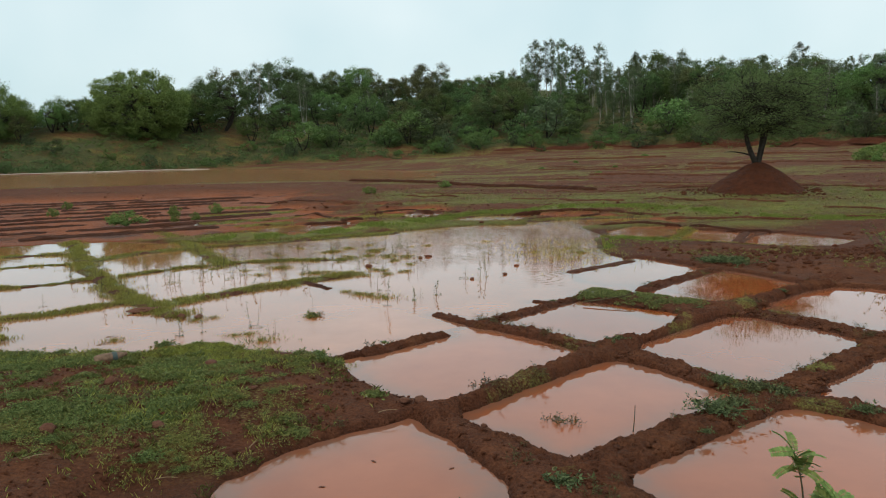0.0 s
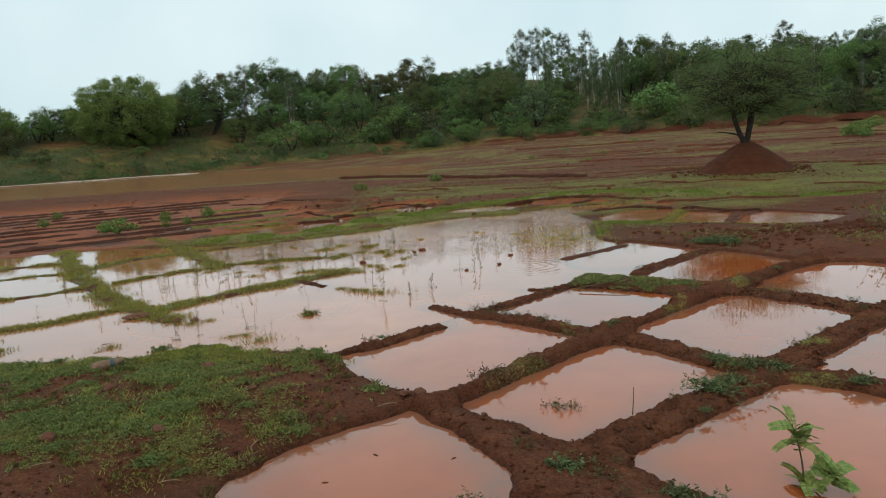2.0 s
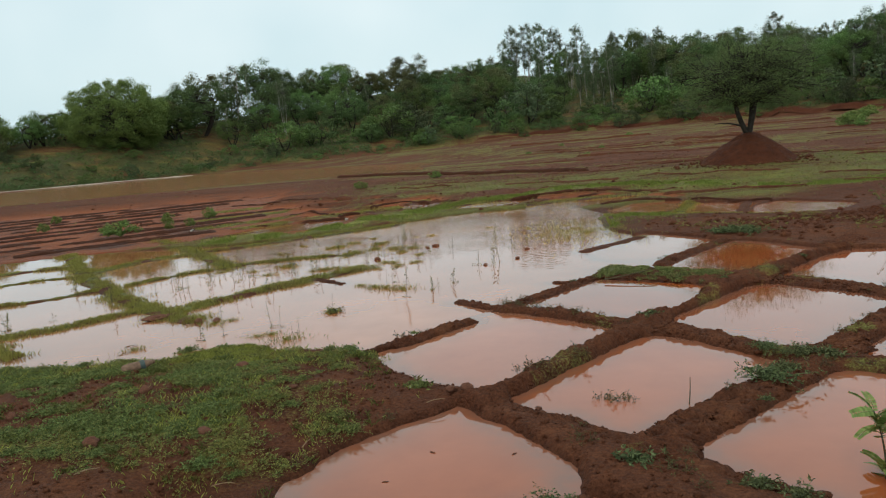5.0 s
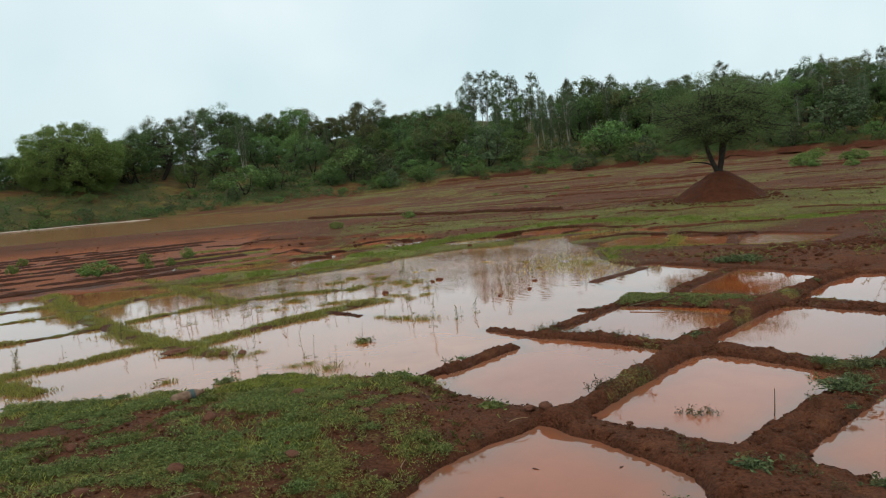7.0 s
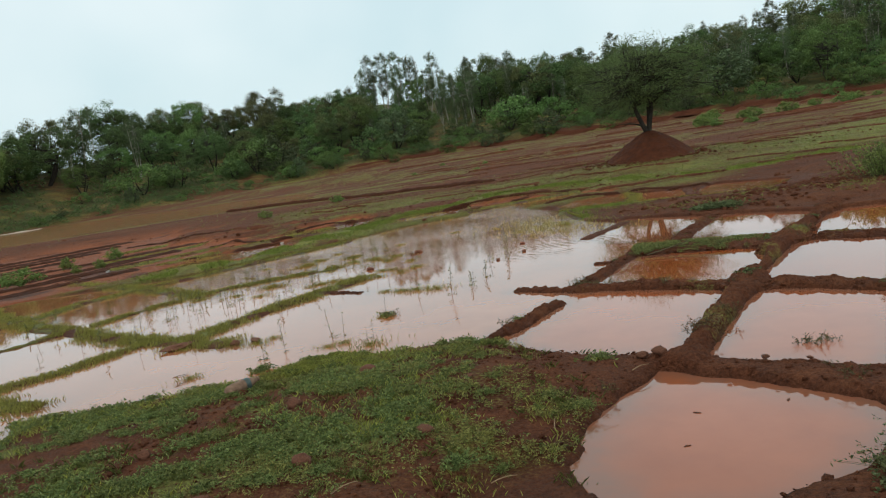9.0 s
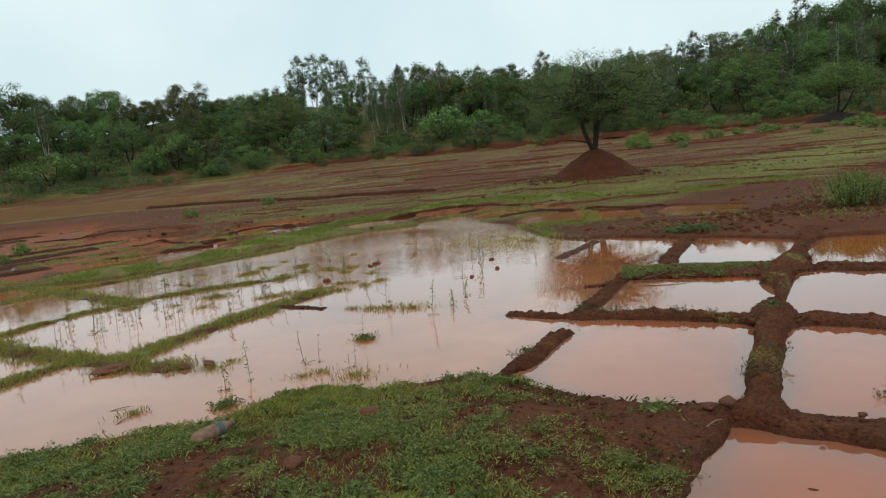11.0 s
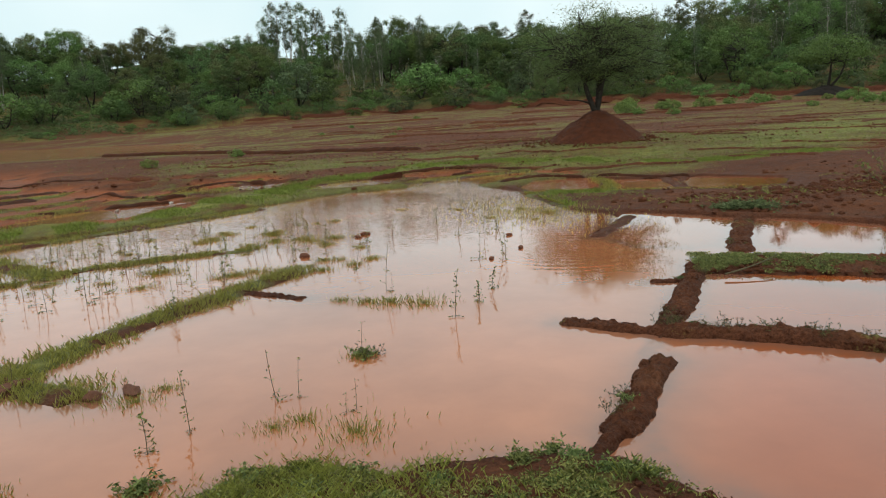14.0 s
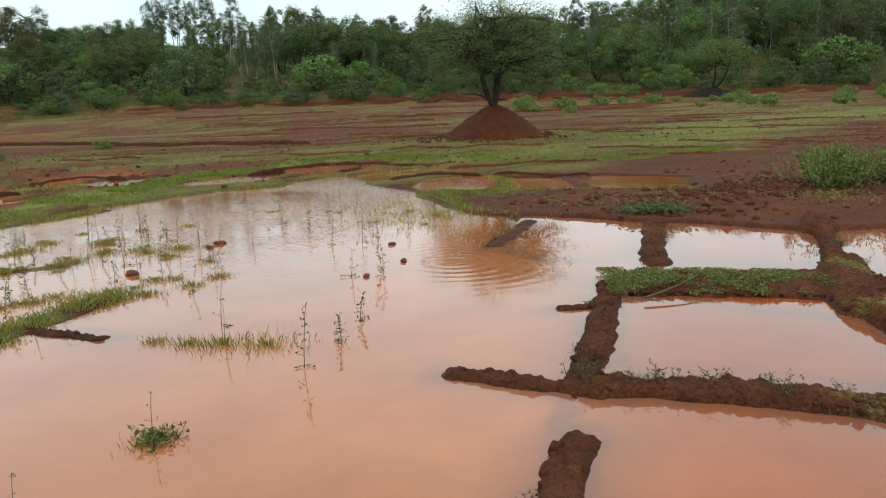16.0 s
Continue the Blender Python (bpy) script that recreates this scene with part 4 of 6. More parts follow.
rng = np.random.default_rng(7)
tx, ty = rng.uniform(-6.5, 1.0, 230000), rng.uniform(1.2, 5.7, 230000)
g, d = green(tx, ty), np.maximum(inside_distance(tx, ty, FIELD), inside_distance(tx, ty, FRONT_BASIN))
gaps = smooth(0.40, 0.58, fbm(tx * 5, ty * 5, 63)) * (0.35 + 0.65 * smooth(0.38, 0.55, fbm(tx * 13, ty * 13, 60, 2)))
keep = (rng.uniform(0, 1, len(tx)) < g ** 1.3 * gaps * 1.0) & (d < 0.0)
kx, ky = tx[keep], ty[keep]
kz = rest_height(kx, ky)
ok = kz > 0.015
kx, ky, kz = kx[ok][:46000], ky[ok][:46000], kz[ok][:46000]
lush = fbm(kx * 1.3, ky * 1.3, 65) + rng.normal(0, 0.15, len(kx)) + 0.2 * smooth(-0.7, -1.7, kx) * smooth(4.6, 3.9, ky) - 0.1 > 0.5
rosettes("weed_cover", rng, kx[lush], ky[lush], kz[lush], 0.0155, 5, LEAF_WEED, "dense low broad-leaved green weeds on the bank")
rosettes("creeping_weed", rng, kx[~lush], ky[~lush], kz[~lush], 0.014, 5, LEAF_CREEPER, "thin creeping yellow-green weeds on the bank")
ex, ey = rng.uniform(-6.5, 0.5, 160000), rng.uniform(1.4, 5.9, 160000)
d = inside_distance(ex, ey, FIELD)
fringe = (d < 0.14) & (d > -0.9 + 0.9 * fbm(ex * 2, ey * 2, 64)) & (fbm(ex * 1.6, ey * 1.6, 61) > 0.36)
sparse = (d < -0.3) & (fbm(ex * 2.1, ey * 2.1, 82) > 0.5) & (rng.uniform(0, 1, len(ex)) < 0.9 * green(ex, ey) + 0.06)
keep = (fringe | sparse) & (rng.uniform(0, 1, len(ex)) < 0.42) & (ex < -0.1) & (inside_distance(ex, ey, FRONT_BASIN) < -0.12)
ez = np.maximum(rest_height(ex[keep], ey[keep]), -0.02)
blades("bank_grass", rng, ex[keep], ey[keep], ez, 0.042, 0.0015, 0.7, LEAF_GRASS, "short yellow-green grass along the edge of the bank")

# tussocks and taller weeds between the creepers
bx, by = rng.uniform(-5.5, 0.1, 5200), rng.uniform(1.9, 5.1, 5200)
d = np.maximum(inside_distance(bx, by, FIELD), inside_distance(bx, by, FRONT_BASIN))
keep = (d < -0.03) & (rng.uniform(0, 1, len(bx)) < 0.12 + 0.8 * green(bx, by)) & (fbm(bx * 1.8, by * 1.8, 93) > 0.44)
bx, by = bx[keep][:420], by[keep][:420]
per = 16
tx, ty = np.repeat(bx, per) + rng.normal(0, 0.022, len(bx) * per), np.repeat(by, per) + rng.normal(0, 0.022, len(bx) * per)
blades("bank_tussocks", rng, tx, ty, rest_height(tx, ty), 0.042, 0.0014, 0.9, LEAF_FIELD, "small fresh green grass tussocks on the weedy bank")
yx, yy = rng.normal(-2.2, 0.36, 4200), rng.normal(4.78, 0.22, 4200)
keep = (fbm(yx * 2.4, yy * 2.4, 94) > 0.4) & (inside_distance(yx, yy, FIELD) < 0.22)
blades("edge_grass", rng, yx[keep], yy[keep], np.maximum(rest_height(yx[keep], yy[keep]), -0.02), 0.045, 0.0012, 0.8, LEAF_GRASS, "soft yellow-green grass at the water's edge")

gxs, gys, gzs = [], [], []
for line, half, top, label in BUNDS:
    if "grass" not in label:
        continue
    pts = np.array(line)
    seg = np.hypot(*np.diff(pts, axis=0).T)
    cum = np.concatenate([[0], np.cumsum(seg)])
    m = int(cum[-1] * (1900 if pts[0][1] < 10 else 1000) )
    s, u = rng.uniform(0, cum[-1], m), rng.normal(0, 1.0, m)
    ax, ay = np.interp(s, cum, pts[:, 0]), np.interp(s, cum, pts[:, 1])
    dx, dy = pts[-1] - pts[0]
    q = math.hypot(dx, dy)
    px, py = ax - dy / q * u * half * 1.3, ay + dx / q * u * half * 1.3
    pick = fbm(px * 3.5, py * 3.5, 62) > 0.37 + 0.06 * u * u
    gxs.append(px[pick]), gys.append(py[pick])
    gzs.append((top * 1.0 * np.exp(-(u * 1.1) ** 2) - 0.02)[pick])
gxs, gys, gzs = (np.concatenate(q) for q in (gxs, gys, gzs))
blades("dyke_grass", rng, gxs, gys, gzs, 0.058, 0.0017, 0.5, LEAF_GRASS, "bright yellow-green grass on the low ridges")

mx, my = rng.uniform(-9, 14, 90000), rng.uniform(11, 32, 90000)
keep = rng.uniform(0, 1, len(mx)) < green(mx, my) * 0.45
mz = rest_height(mx[keep], my[keep])
ok = mz > 0.0
blades("field_grass", rng, mx[keep][ok][:26000], my[keep][ok][:26000], mz[ok][:26000], 0.045, 0.006, 0.9, LEAF_FIELD, "thin green grass spread over the wet field")

vx, vy = [], []
for line, wide, most in VERGES[:2]:
    pts = np.array(line)
    cum = np.concatenate([[0], np.cumsum(np.hypot(*np.diff(pts, axis=0).T))])
    q = rng.uniform(0, cum[-1], int(cum[-1] * 1900))
    vx.append(np.interp(q, cum, pts[:, 0]) + rng.normal(0, wide * 0.45, len(q))), vy.append(np.interp(q, cum, pts[:, 1]) + rng.normal(0, wide * 0.45, len(q)))
vx, vy = np.concatenate(vx), np.concatenate(vy)
vz = rest_height(vx, vy)
keep = (vz > -0.01) & (rng.uniform(0, 1, len(vx)) < green(vx, vy)) & (fbm(vx * 1.7, vy * 1.7, 92) > 0.38)
blades("verge_grass", rng, vx[keep], vy[keep], vz[keep], 0.055, 0.004, 0.7, LEAF_VERGE, "bright green grass along the far edge of the basins")

qx, qy = rng.normal(1.9, 0.55, 5200), rng.normal(12.2, 0.9, 5200)
keep = (inside_distance(qx, qy, FIELD) > -0.3) & (fbm(qx * 2.2, qy * 2.2, 67) > 0.42)
blades("flooded_grass", rng, qx[keep], qy[keep], np.maximum(rest_height(qx[keep], qy[keep]), -0.02), 0.05, 0.002, 0.5, LEAF_GRASS, "fresh green grass standing in shallow water")

# soil clods
def clod_soup(name, rng, xs, ys, zs, sizes, mat, label):
    bm = bmesh.new()
    bmesh.ops.create_icosphere(bm, subdivisions=1, radius=1)
    base = np.array([v.co[:] for v in bm.verts])
    tri = np.array([[v.index for v in f.verts] for f in bm.faces])
    bm.free()
    n, k = len(xs), len(base)
    v = base[None] * rng.uniform(0.6, 1.25, (n, k, 1)) * np.asarray(sizes)[:, None, None] * np.array([1, 1, 0.7])
    v = v + np.stack([xs, ys, zs], -1)[:, None]
    f = tri[None] + (np.arange(n) * k)[:, None, None]
    me = np_mesh(name, v.reshape(-1, 3), f.reshape(-1, 3))
    return tagged(thing(name, me, mat), label, "soil clods", kind="stuff")


cx, cy, cz, cs = [], [], [], []
for line, half, top, label in BUNDS[:12]:
    pts = np.array(line)
    cum = np.concatenate([[0], np.cumsum(np.hypot(*np.diff(pts, axis=0).T))])
    m = int(cum[-1] * 300 * max(1.0, half / 0.14))
    s, u = rng.uniform(0.12, cum[-1] - 0.12, m), np.clip(rng.normal(0, 0.5, m), -0.85, 0.85)
    dx, dy = (pts[-1] - pts[0]) / np.hypot(*(pts[-1] - pts[0]))
    cx.append(np.interp(s, cum, pts[:, 0]) - dy * u * half)
    cy.append(np.interp(s, cum, pts[:, 1]) + dx * u * half)
    cz.append(top * (1 - 0.6 * u * u) * 0.62)
    cs.append(rng.gamma(1.3, 0.0058, m) + 0.003)
cx.append(rng.normal(0.3, 0.16, 70)), cy.append(rng.normal(3.32, 0.13, 70)), cz.append(np.full(70, 0.045)), cs.append(rng.gamma(1.6, 0.009, 70) + 0.008)
cx, cy, cz, cs = (np.concatenate(q) for q in (cx, cy, cz, cs))
dry = squares_depth(cx, cy) < -0.05
cx, cy, cz, cs = cx[dry], cy[dry], cz[dry], cs[dry]
clod_soup("soil_clods", rng, cx, cy, cz, cs, SOIL, "small crumbs of red soil on the ridges")
hx, hy = rng.normal(5.9, 1.1, 620), rng.normal(10.9, 0.6, 620)
hx, hy = np.concatenate([hx, rng.uniform(-3.5, 1.5, 4000), rng.normal(7.8, 0.7, 160), rng.uniform(3, 10, 220)]), np.concatenate([hy, rng.uniform(0.6, 4.4, 4000), rng.normal(11.9, 0.35, 160), rng.uniform(8.5, 15, 220)])
hz = rest_height(hx, hy)
ok = hz > 0.03
clod_soup("field_clods", rng, hx[ok], hy[ok], hz[ok] + 0.005, np.where(hy[ok] > 8, rng.gamma(2.0, 0.013, ok.sum()) + 0.01, rng.gamma(1.6, 0.004, ok.sum()) + 0.004), SOIL,
          "broken clods of red soil scattered on the field")
fy = 17 + 48 * rng.uniform(0, 1, 9000) ** 1.6
fx = rng.uniform(-0.62, 0.95, 9000) * (fy + 6) + 1
keep = (fbm(fx * 0.13 + fy * 0.04, fy * 0.7, 68, 4) > 0.5) & (fy < rim_y(fx) - 1) & (inside_distance(fx, fy, POND) < -3)
fz = rest_height(fx[keep], fy[keep])
ok = fz > 0.02
clod_soup("far_clods", rng, fx[keep][ok], fy[keep][ok], fz[ok] + 0.01, rng.gamma(1.6, 0.011, ok.sum()) + 0.008, SOIL, "rough clods of ploughed red soil across the far field")
wy = 18 + 55 * rng.uniform(0, 1, 16000) ** 1.5
wx = rng.uniform(-0.65, 1.05, 16000) * (wy + 6) + 1
keep = (rng.uniform(0, 1, 16000) < green(wx, wy) * 0.7 + 0.03) & (wy < rim_y(wx)) & (inside_distance(wx, wy, POND) < -1.5)
wz = rest_height(wx[keep], wy[keep])
ok = wz > 0.02
vx, vy = rng.uniform(2.6, 8.5, 2600), rng.uniform(8.3, 13.2, 2600)
kept = (fbm(vx * 1.3, vy * 1.3, 69) > 0.56) & (inside_distance(vx, vy, FIELD) < -0.05)
vz = rest_height(vx[kept], vy[kept])
pick = vz > 0.03
rosettes("land_weeds", rng, vx[kept][pick], vy[kept][pick], vz[pick], 0.022, 6, LEAF_CREEPER, "small green weeds between soil clods")
rosettes("far_weeds", rng, wx[keep][ok], wy[keep][ok], wz[ok], 0.04, 6, LEAF_FIELD, "low green weeds scattered over the far field")


ma, mr = rng.uniform(0, 2 * np.pi, 420), 1.65 + np.abs(rng.normal(0, 0.45, 420)) - 0.5 * rng.uniform(0, 1, 420)
mx, my = MOUND[0] + np.cos(ma) * mr, MOUND[1] + np.sin(ma) * mr
clod_soup("mound_clods", rng, mx, my, rest_height(mx, my) + 0.02, rng.gamma(1.6, 0.016, 420) + 0.012, SOIL, "loose clods of red soil round the foot of the heap")


# ---- trees ----
def tree(name, rng, tall, crown, bare, clumps, per, leaf, bark, leaf_mat, girth, label, category="tree", forks=1, spread=0.33, flat=0.75, shell=0.55):
    """A trunk with limbs and a crown of many leaf clumps: crown is its width, bare the height where it begins."""
    root = new(name)
    root.empty_display_size = 0.3
    wood, limbs, foliage = Soup(), Soup(), Soup()
    mid = np.array([0, 0, (bare + tall) / 2])
    half = np.array([crown / 2, crown / 2, (tall - bare) / 2])
    forkz = bare * 0.75
    stems = []
    for k in range(forks):
        a = rng.uniform(0, 2 * np.pi)
        lean = np.array([np.cos(a), np.sin(a), 0]) * crown * (0.10 if forks > 1 else 0.03)
        top = np.array([0, 0, bare + (tall - bare) * (0.55 if crown > tall * 0.5 else 0.9)]) + lean * 2.2
        base = lean * 0.1
        pts = curve_points(base, top, lean * 0.3 + rng.normal(0, 0.03, 3) * tall, 9)
        tube(wood, pts, np.linspace(girth, girth * 0.28, 9), 7)
        stems.append(pts)
    for k in range(clumps):
        v = rng.normal(size=3)
        v /= np.linalg.norm(v)
        v *= rng.uniform(shell, 1.0) ** 0.7
        v[2] = v[2] * (1 if v[2] > 0 else flat)
        if bark is PALE_BARK:
            up, a = rng.uniform(-1, 1), rng.uniform(0, 2 * np.pi)
            r = math.sqrt(rng.uniform(0.05, 1) * (1 - abs(up) ** 3)) * (0.75 + 0.25 * up)
            v = np.array([math.cos(a) * r, math.sin(a) * r, up])
        c = mid + v * half * rng.uniform(0.85, 1.1)
        stem = stems[rng.integers(forks)]
        j = int(np.clip(np.searchsorted(stem[:, 2], c[2] - 0.35 * np.hypot(c[0], c[1])), 2, 8))
        start = stem[j]
        if k % 2 == 0:
            pts = curve_points(start, c, np.array([0, 0, 0.08 * tall]) * rng.uniform(-0.3, 1) + rng.normal(0, 0.02, 3) * tall, 5)
            tube(wood if bark is PALE_BARK else limbs, pts, np.linspace(girth * 0.32, girth * 0.05, 5), 4)
        r = crown * spread * rng.uniform(0.35, 0.75) * 0.5
        out = rng.normal(size=(per, 3))
        out /= np.linalg.norm(out, axis=1)[:, None]
        pos = c + out * np.array([r, r, r * 0.72]) * 1.5 * (rng.uniform(0.1, 1.7, (per, 1)) if bark is PALE_BARK else rng.uniform(0.4, 1.15, (per, 1)))
        facing_leaves(foliage, rng, pos, out + np.array([0, 0, 0.3]) + rng.normal(0, 0.38, (per, 3)), leaf, leaf * 0.62)
    thing("trunk", wood.mesh("trunk"), bark, root, True)
    if bark is not PALE_BARK:
        thing("branchwork", limbs.mesh("branchwork"), bark, root)
    thing("crown", foliage.mesh("crown"), leaf_mat, root)
    return tagged(root, label, category)


rng = np.random.default_rng(21)
SHADY, FRESH, THIN = "broad dark green tree in the hillside wood", "broad fresh green tree in the hillside wood", "tall thin pale-barked tree with an open crown"
PROTO = {
    "broad": [tree("tree", rng, 6.0, 6.0, 1.1, 64, 150, 0.14, BARK, LEAF_TREE, 0.16, SHADY, forks=2, spread=0.26, shell=0.7),
              tree("tree", rng, 5.2, 5.0, 0.8, 52, 150, 0.13, BARK, LEAF_TREE, 0.14, SHADY, forks=2, spread=0.28, shell=0.7),
              tree("tree", rng, 5.6, 6.6, 1.0, 70, 140, 0.14, BARK, LEAF_BRIGHT, 0.15, FRESH, forks=3, spread=0.24, shell=0.7),
              tree("tree", rng, 5.8, 5.2, 1.4, 46, 140, 0.14, BARK, LEAF_OLIVE, 0.15, "broad olive-brown leafed tree in the hillside wood", forks=3, spread=0.3, shell=0.65)],
    "tall": [tree("eucalyptus_tree", rng, 9.0, 3.8, 2.8, 70, 120, 0.12, PALE_BARK, LEAF_EUCALYPT, 0.09, THIN, spread=0.30, forks=2, shell=0.25),
             tree("eucalyptus_tree", rng, 8.2, 3.2, 2.6, 60, 120, 0.12, PALE_BARK, LEAF_EUCALYPT, 0.09, THIN, spread=0.32, forks=2, shell=0.25),
             tree("eucalyptus_tree", rng, 9.8, 4.4, 3.2, 74, 120, 0.12, PALE_BARK, LEAF_EUCALYPT, 0.10, THIN, spread=0.27, forks=3, shell=0.3),
             tree("eucalyptus_tree", rng, 9.0, 2.6, 4.2, 36, 120, 0.12, PALE_BARK, LEAF_EUCALYPT, 0.08, THIN, spread=0.38, forks=1, shell=0.2)],
    "shrub": [tree("shrub", rng, 2.2, 3.2, 0.1, 34, 60, 0.13, BARK, LEAF_TREE, 0.05, "dense dark green shrub at the wood's edge", "shrub", 3, shell=0.7),
              tree("shrub", rng, 1.6, 2.4, 0.05, 28, 60, 0.12, BARK, LEAF_BRIGHT, 0.04, "fresh green leafy shrub at the wood's edge", "shrub", 3, shell=0.7),
              tree("shrub", rng, 2.6, 2.6, 0.1, 32, 60, 0.13, BARK, LEAF_EUCALYPT, 0.05, "grey-green shrub at the wood's edge", "shrub", 3, shell=0.7),
              tree("shrub", rng, 1.9, 3.0, 0.1, 30, 60, 0.13, BARK, LEAF_BRIGHT, 0.05, "light green shrub at the wood's edge", "shrub", 3, shell=0.7)],
}
TALL = {"broad": (6.0, 5.2, 5.6, 5.8), "tall": (9.0, 8.2, 9.8, 9.0), "shrub": (2.2, 1.6, 2.6, 1.9)}
for kind in PROTO:
    for ob in PROTO[kind]:
        ob["group"] = "hillside wood"
used = set()
# the wood's upper line: bearing and rise in degrees, as it stands over the field's near corner
CREST_BEARING = [-40, -36.4, -34.6, -32.8, -31, -27, -25.8, -24.1, -22, -20.4, -17.9, -16.2, -14.5, -12.8, -11.5, -9.3, -7.1, -5.8, -4.5, -2.7, -1.0, 0.4,
                 1.7, 3.9, 6.0, 7.2, 8.9, 10.9, 12.9, 14.9, 16.8, 20.4, 22.2, 23.9, 26.1, 28.8, 32, 35.4, 37.2, 39.3, 46, 60]
CREST_RISE = [3.4, 3.2, 3.5, 4.1, 4.5, 4.9, 5.0, 5.7, 6.4, 6.2, 7.0, 6.3, 6.3, 6.6, 5.6, 6.0, 6.5, 5.4, 5.8, 6.0, 5.8, 7.3,
              7.5, 7.6, 7.0, 6.2, 6.9, 6.6, 6.8, 6.2, 6.1, 6.3, 5.8, 6.05, 6.25, 6.05, 6.7, 6.8, 7.8, 8.1, 8.3, 8.3]


def crest_height(x, y):
    """How high the wood may reach at a place."""
    bearing = math.degrees(math.atan2(x - 1.0, y + 1.8))
    return 2.0 + math.tan(radians(float(np.interp(bearing, CREST_BEARING, CREST_RISE)))) * math.hypot(x - 1.0, y + 1.8)


def plant(kind, x, y, scale, rng, crest=False):
    which = int(rng.integers(4))
    ob = PROTO[kind][which]
    z = float(rest_height(x, y)) - 0.06
    most = (crest_height(x, y) - z) / (TALL[kind][which] * 1.06)
    if crest:
        scale = min(max(most * rng.uniform(0.86, 1.2) * (1.08 if kind == "tall" else 1.0), 0.5), 1.6)
    elif scale > most * 0.97:
        scale = most * rng.uniform(0.72, 0.97)
    if scale < 0.3:
        return
    m = Matrix.Translation((x, y, z)) @ Matrix.Rotation(rng.uniform(0, 6.28), 4, "Z")
    if ob.name not in used:
        used.add(ob.name)
        made = ob
        ob.matrix_basis = m
    else:
        made = copy_thing(ob, m)
    wide = scale * (rng.uniform(0.7, 0.95) if kind == "tall" else rng.uniform(0.85, 1.15))
    made.scale = (wide, wide, scale)


SCRUB, PALE_SCRUB = Soup(), Soup()


def scrub(x, y, r, rng):
    """A low rounded mass of leaves in the undergrowth."""
    if any(math.hypot(x - cx, y - cy) < cr * 0.8 for cx, cy, cr in RED_CUTS):
        return
    n = int(60 * max(0.4, r))
    b = rng.normal(size=(n, 3))
    b /= np.linalg.norm(b, axis=1)[:, None]
    b[:, 2] = np.abs(b[:, 2])
    c = np.array([x, y, float(rest_height(x, y))]) + b * np.array([r, r, r * 0.8]) * rng.uniform(0.6, 1.05, (n, 1))
    facing_leaves(PALE_SCRUB if fbm(np.array([x * 0.11]), np.array([y * 0.11]), 91)[0] > 0.55 else SCRUB, rng, c, b + np.array([0, 0, 0.3]) + rng.normal(0, 0.4, (n, 3)), 0.10 + 0.06 * r, 0.07 + 0.03 * r)


rng = np.random.default_rng(33)
ROWS_IN = ((1.5, "shrub", 0.8), (4.0, "shrub", 1.15), (7.5, "shrub", 1.4), (10, "broad", 0.7), (15, "broad", 0.8), (22, "broad", 0.85), (29, "mix", 0.85), (36, "mix", 0.9),
           (45, "mix", 0.95), (53, "mix", 1.0))
for x in np.arange(-75, 125, 2.7):
    yr = float(rim_y(x))
    for depth, kind, size in ROWS_IN:
        px, py = x + rng.uniform(-1.6, 1.6), yr + depth + rng.uniform(-2.2, 2.2) * (0.3 if depth < 4 else 1)
        open_slope = x < -24 and depth < float(np.interp(x, [-60, -46, -36, -24], [12, 18, 14, 5]))
        if open_slope or (x < -12 and depth < 5):
            if rng.uniform() < 0.35:
                plant("shrub", px, py, rng.uniform(0.3, 0.7), rng)
            for k in range(3):
                scrub(px + rng.uniform(-2, 2), py + rng.uniform(-2, 2), rng.uniform(0.2, 0.8), rng)
            continue
        if (depth > 50 and x < 52) or (x < -36 and depth > 40):
            continue
        k = kind
        if k == "mix":
            k = "tall" if rng.uniform() < np.interp(x, [-20, 0, 12, 60], [0.04, 0.3, 0.75, 0.8]) else "broad"
        if k == "broad" and depth > 9 and rng.uniform() < np.interp(x, [0, 14, 60], [0.03, 0.5, 0.6]):
            k = "tall"
        if k == "broad" and depth < 12 and rng.uniform() < 0.4:
            k = "shrub"
        if rng.uniform() < 0.12:
            continue
        if k == "broad" and depth > 12 and rng.uniform() < 0.5:
            scrub(px + rng.uniform(-2, 2), py - 2.5, rng.uniform(1.0, 2.0), rng)
        size = size * ((0.85 if x < -8 else 1.05) if k == "broad" else 0.85 if k == "tall" else 1)
        plant(k, px, py, size * rng.uniform(0.65, 1.25) * (1.25 if k == "shrub" and depth > 6 else 1), rng)
# the trees that stand against the sky
for bearing in np.arange(-35, 52, 0.9):
    a = radians(bearing + rng.uniform(-0.3, 0.3))
    deep = rng.uniform(34, 44) if bearing > -20 else rng.uniform(20, 30)
    d = next(q for q in np.arange(40, 190, 0.5) if -1.8 + q * math.cos(a) - float(rim_y(1 + q * math.sin(a))) > deep)
    thin = bearing > -0.6 or rng.uniform() < 0.12
    plant("tall" if thin and rng.uniform() < np.interp(bearing, [8, 16], [0.85, 0.5]) else "broad", 1 + d * math.sin(a), -1.8 + d * math.cos(a), 1.0, rng, True)
for bearing in np.arange(9, 54, 0.8):
    a = radians(bearing + rng.uniform(-0.3, 0.3))
    deep = rng.uniform(20, 34)
    d = next(q for q in np.arange(40, 190, 0.5) if -1.8 + q * math.cos(a) - float(rim_y(1 + q * math.sin(a))) > deep)
    plant("broad", 1 + d * math.sin(a), -1.8 + d * math.cos(a), rng.uniform(0.9, 1.25), rng)
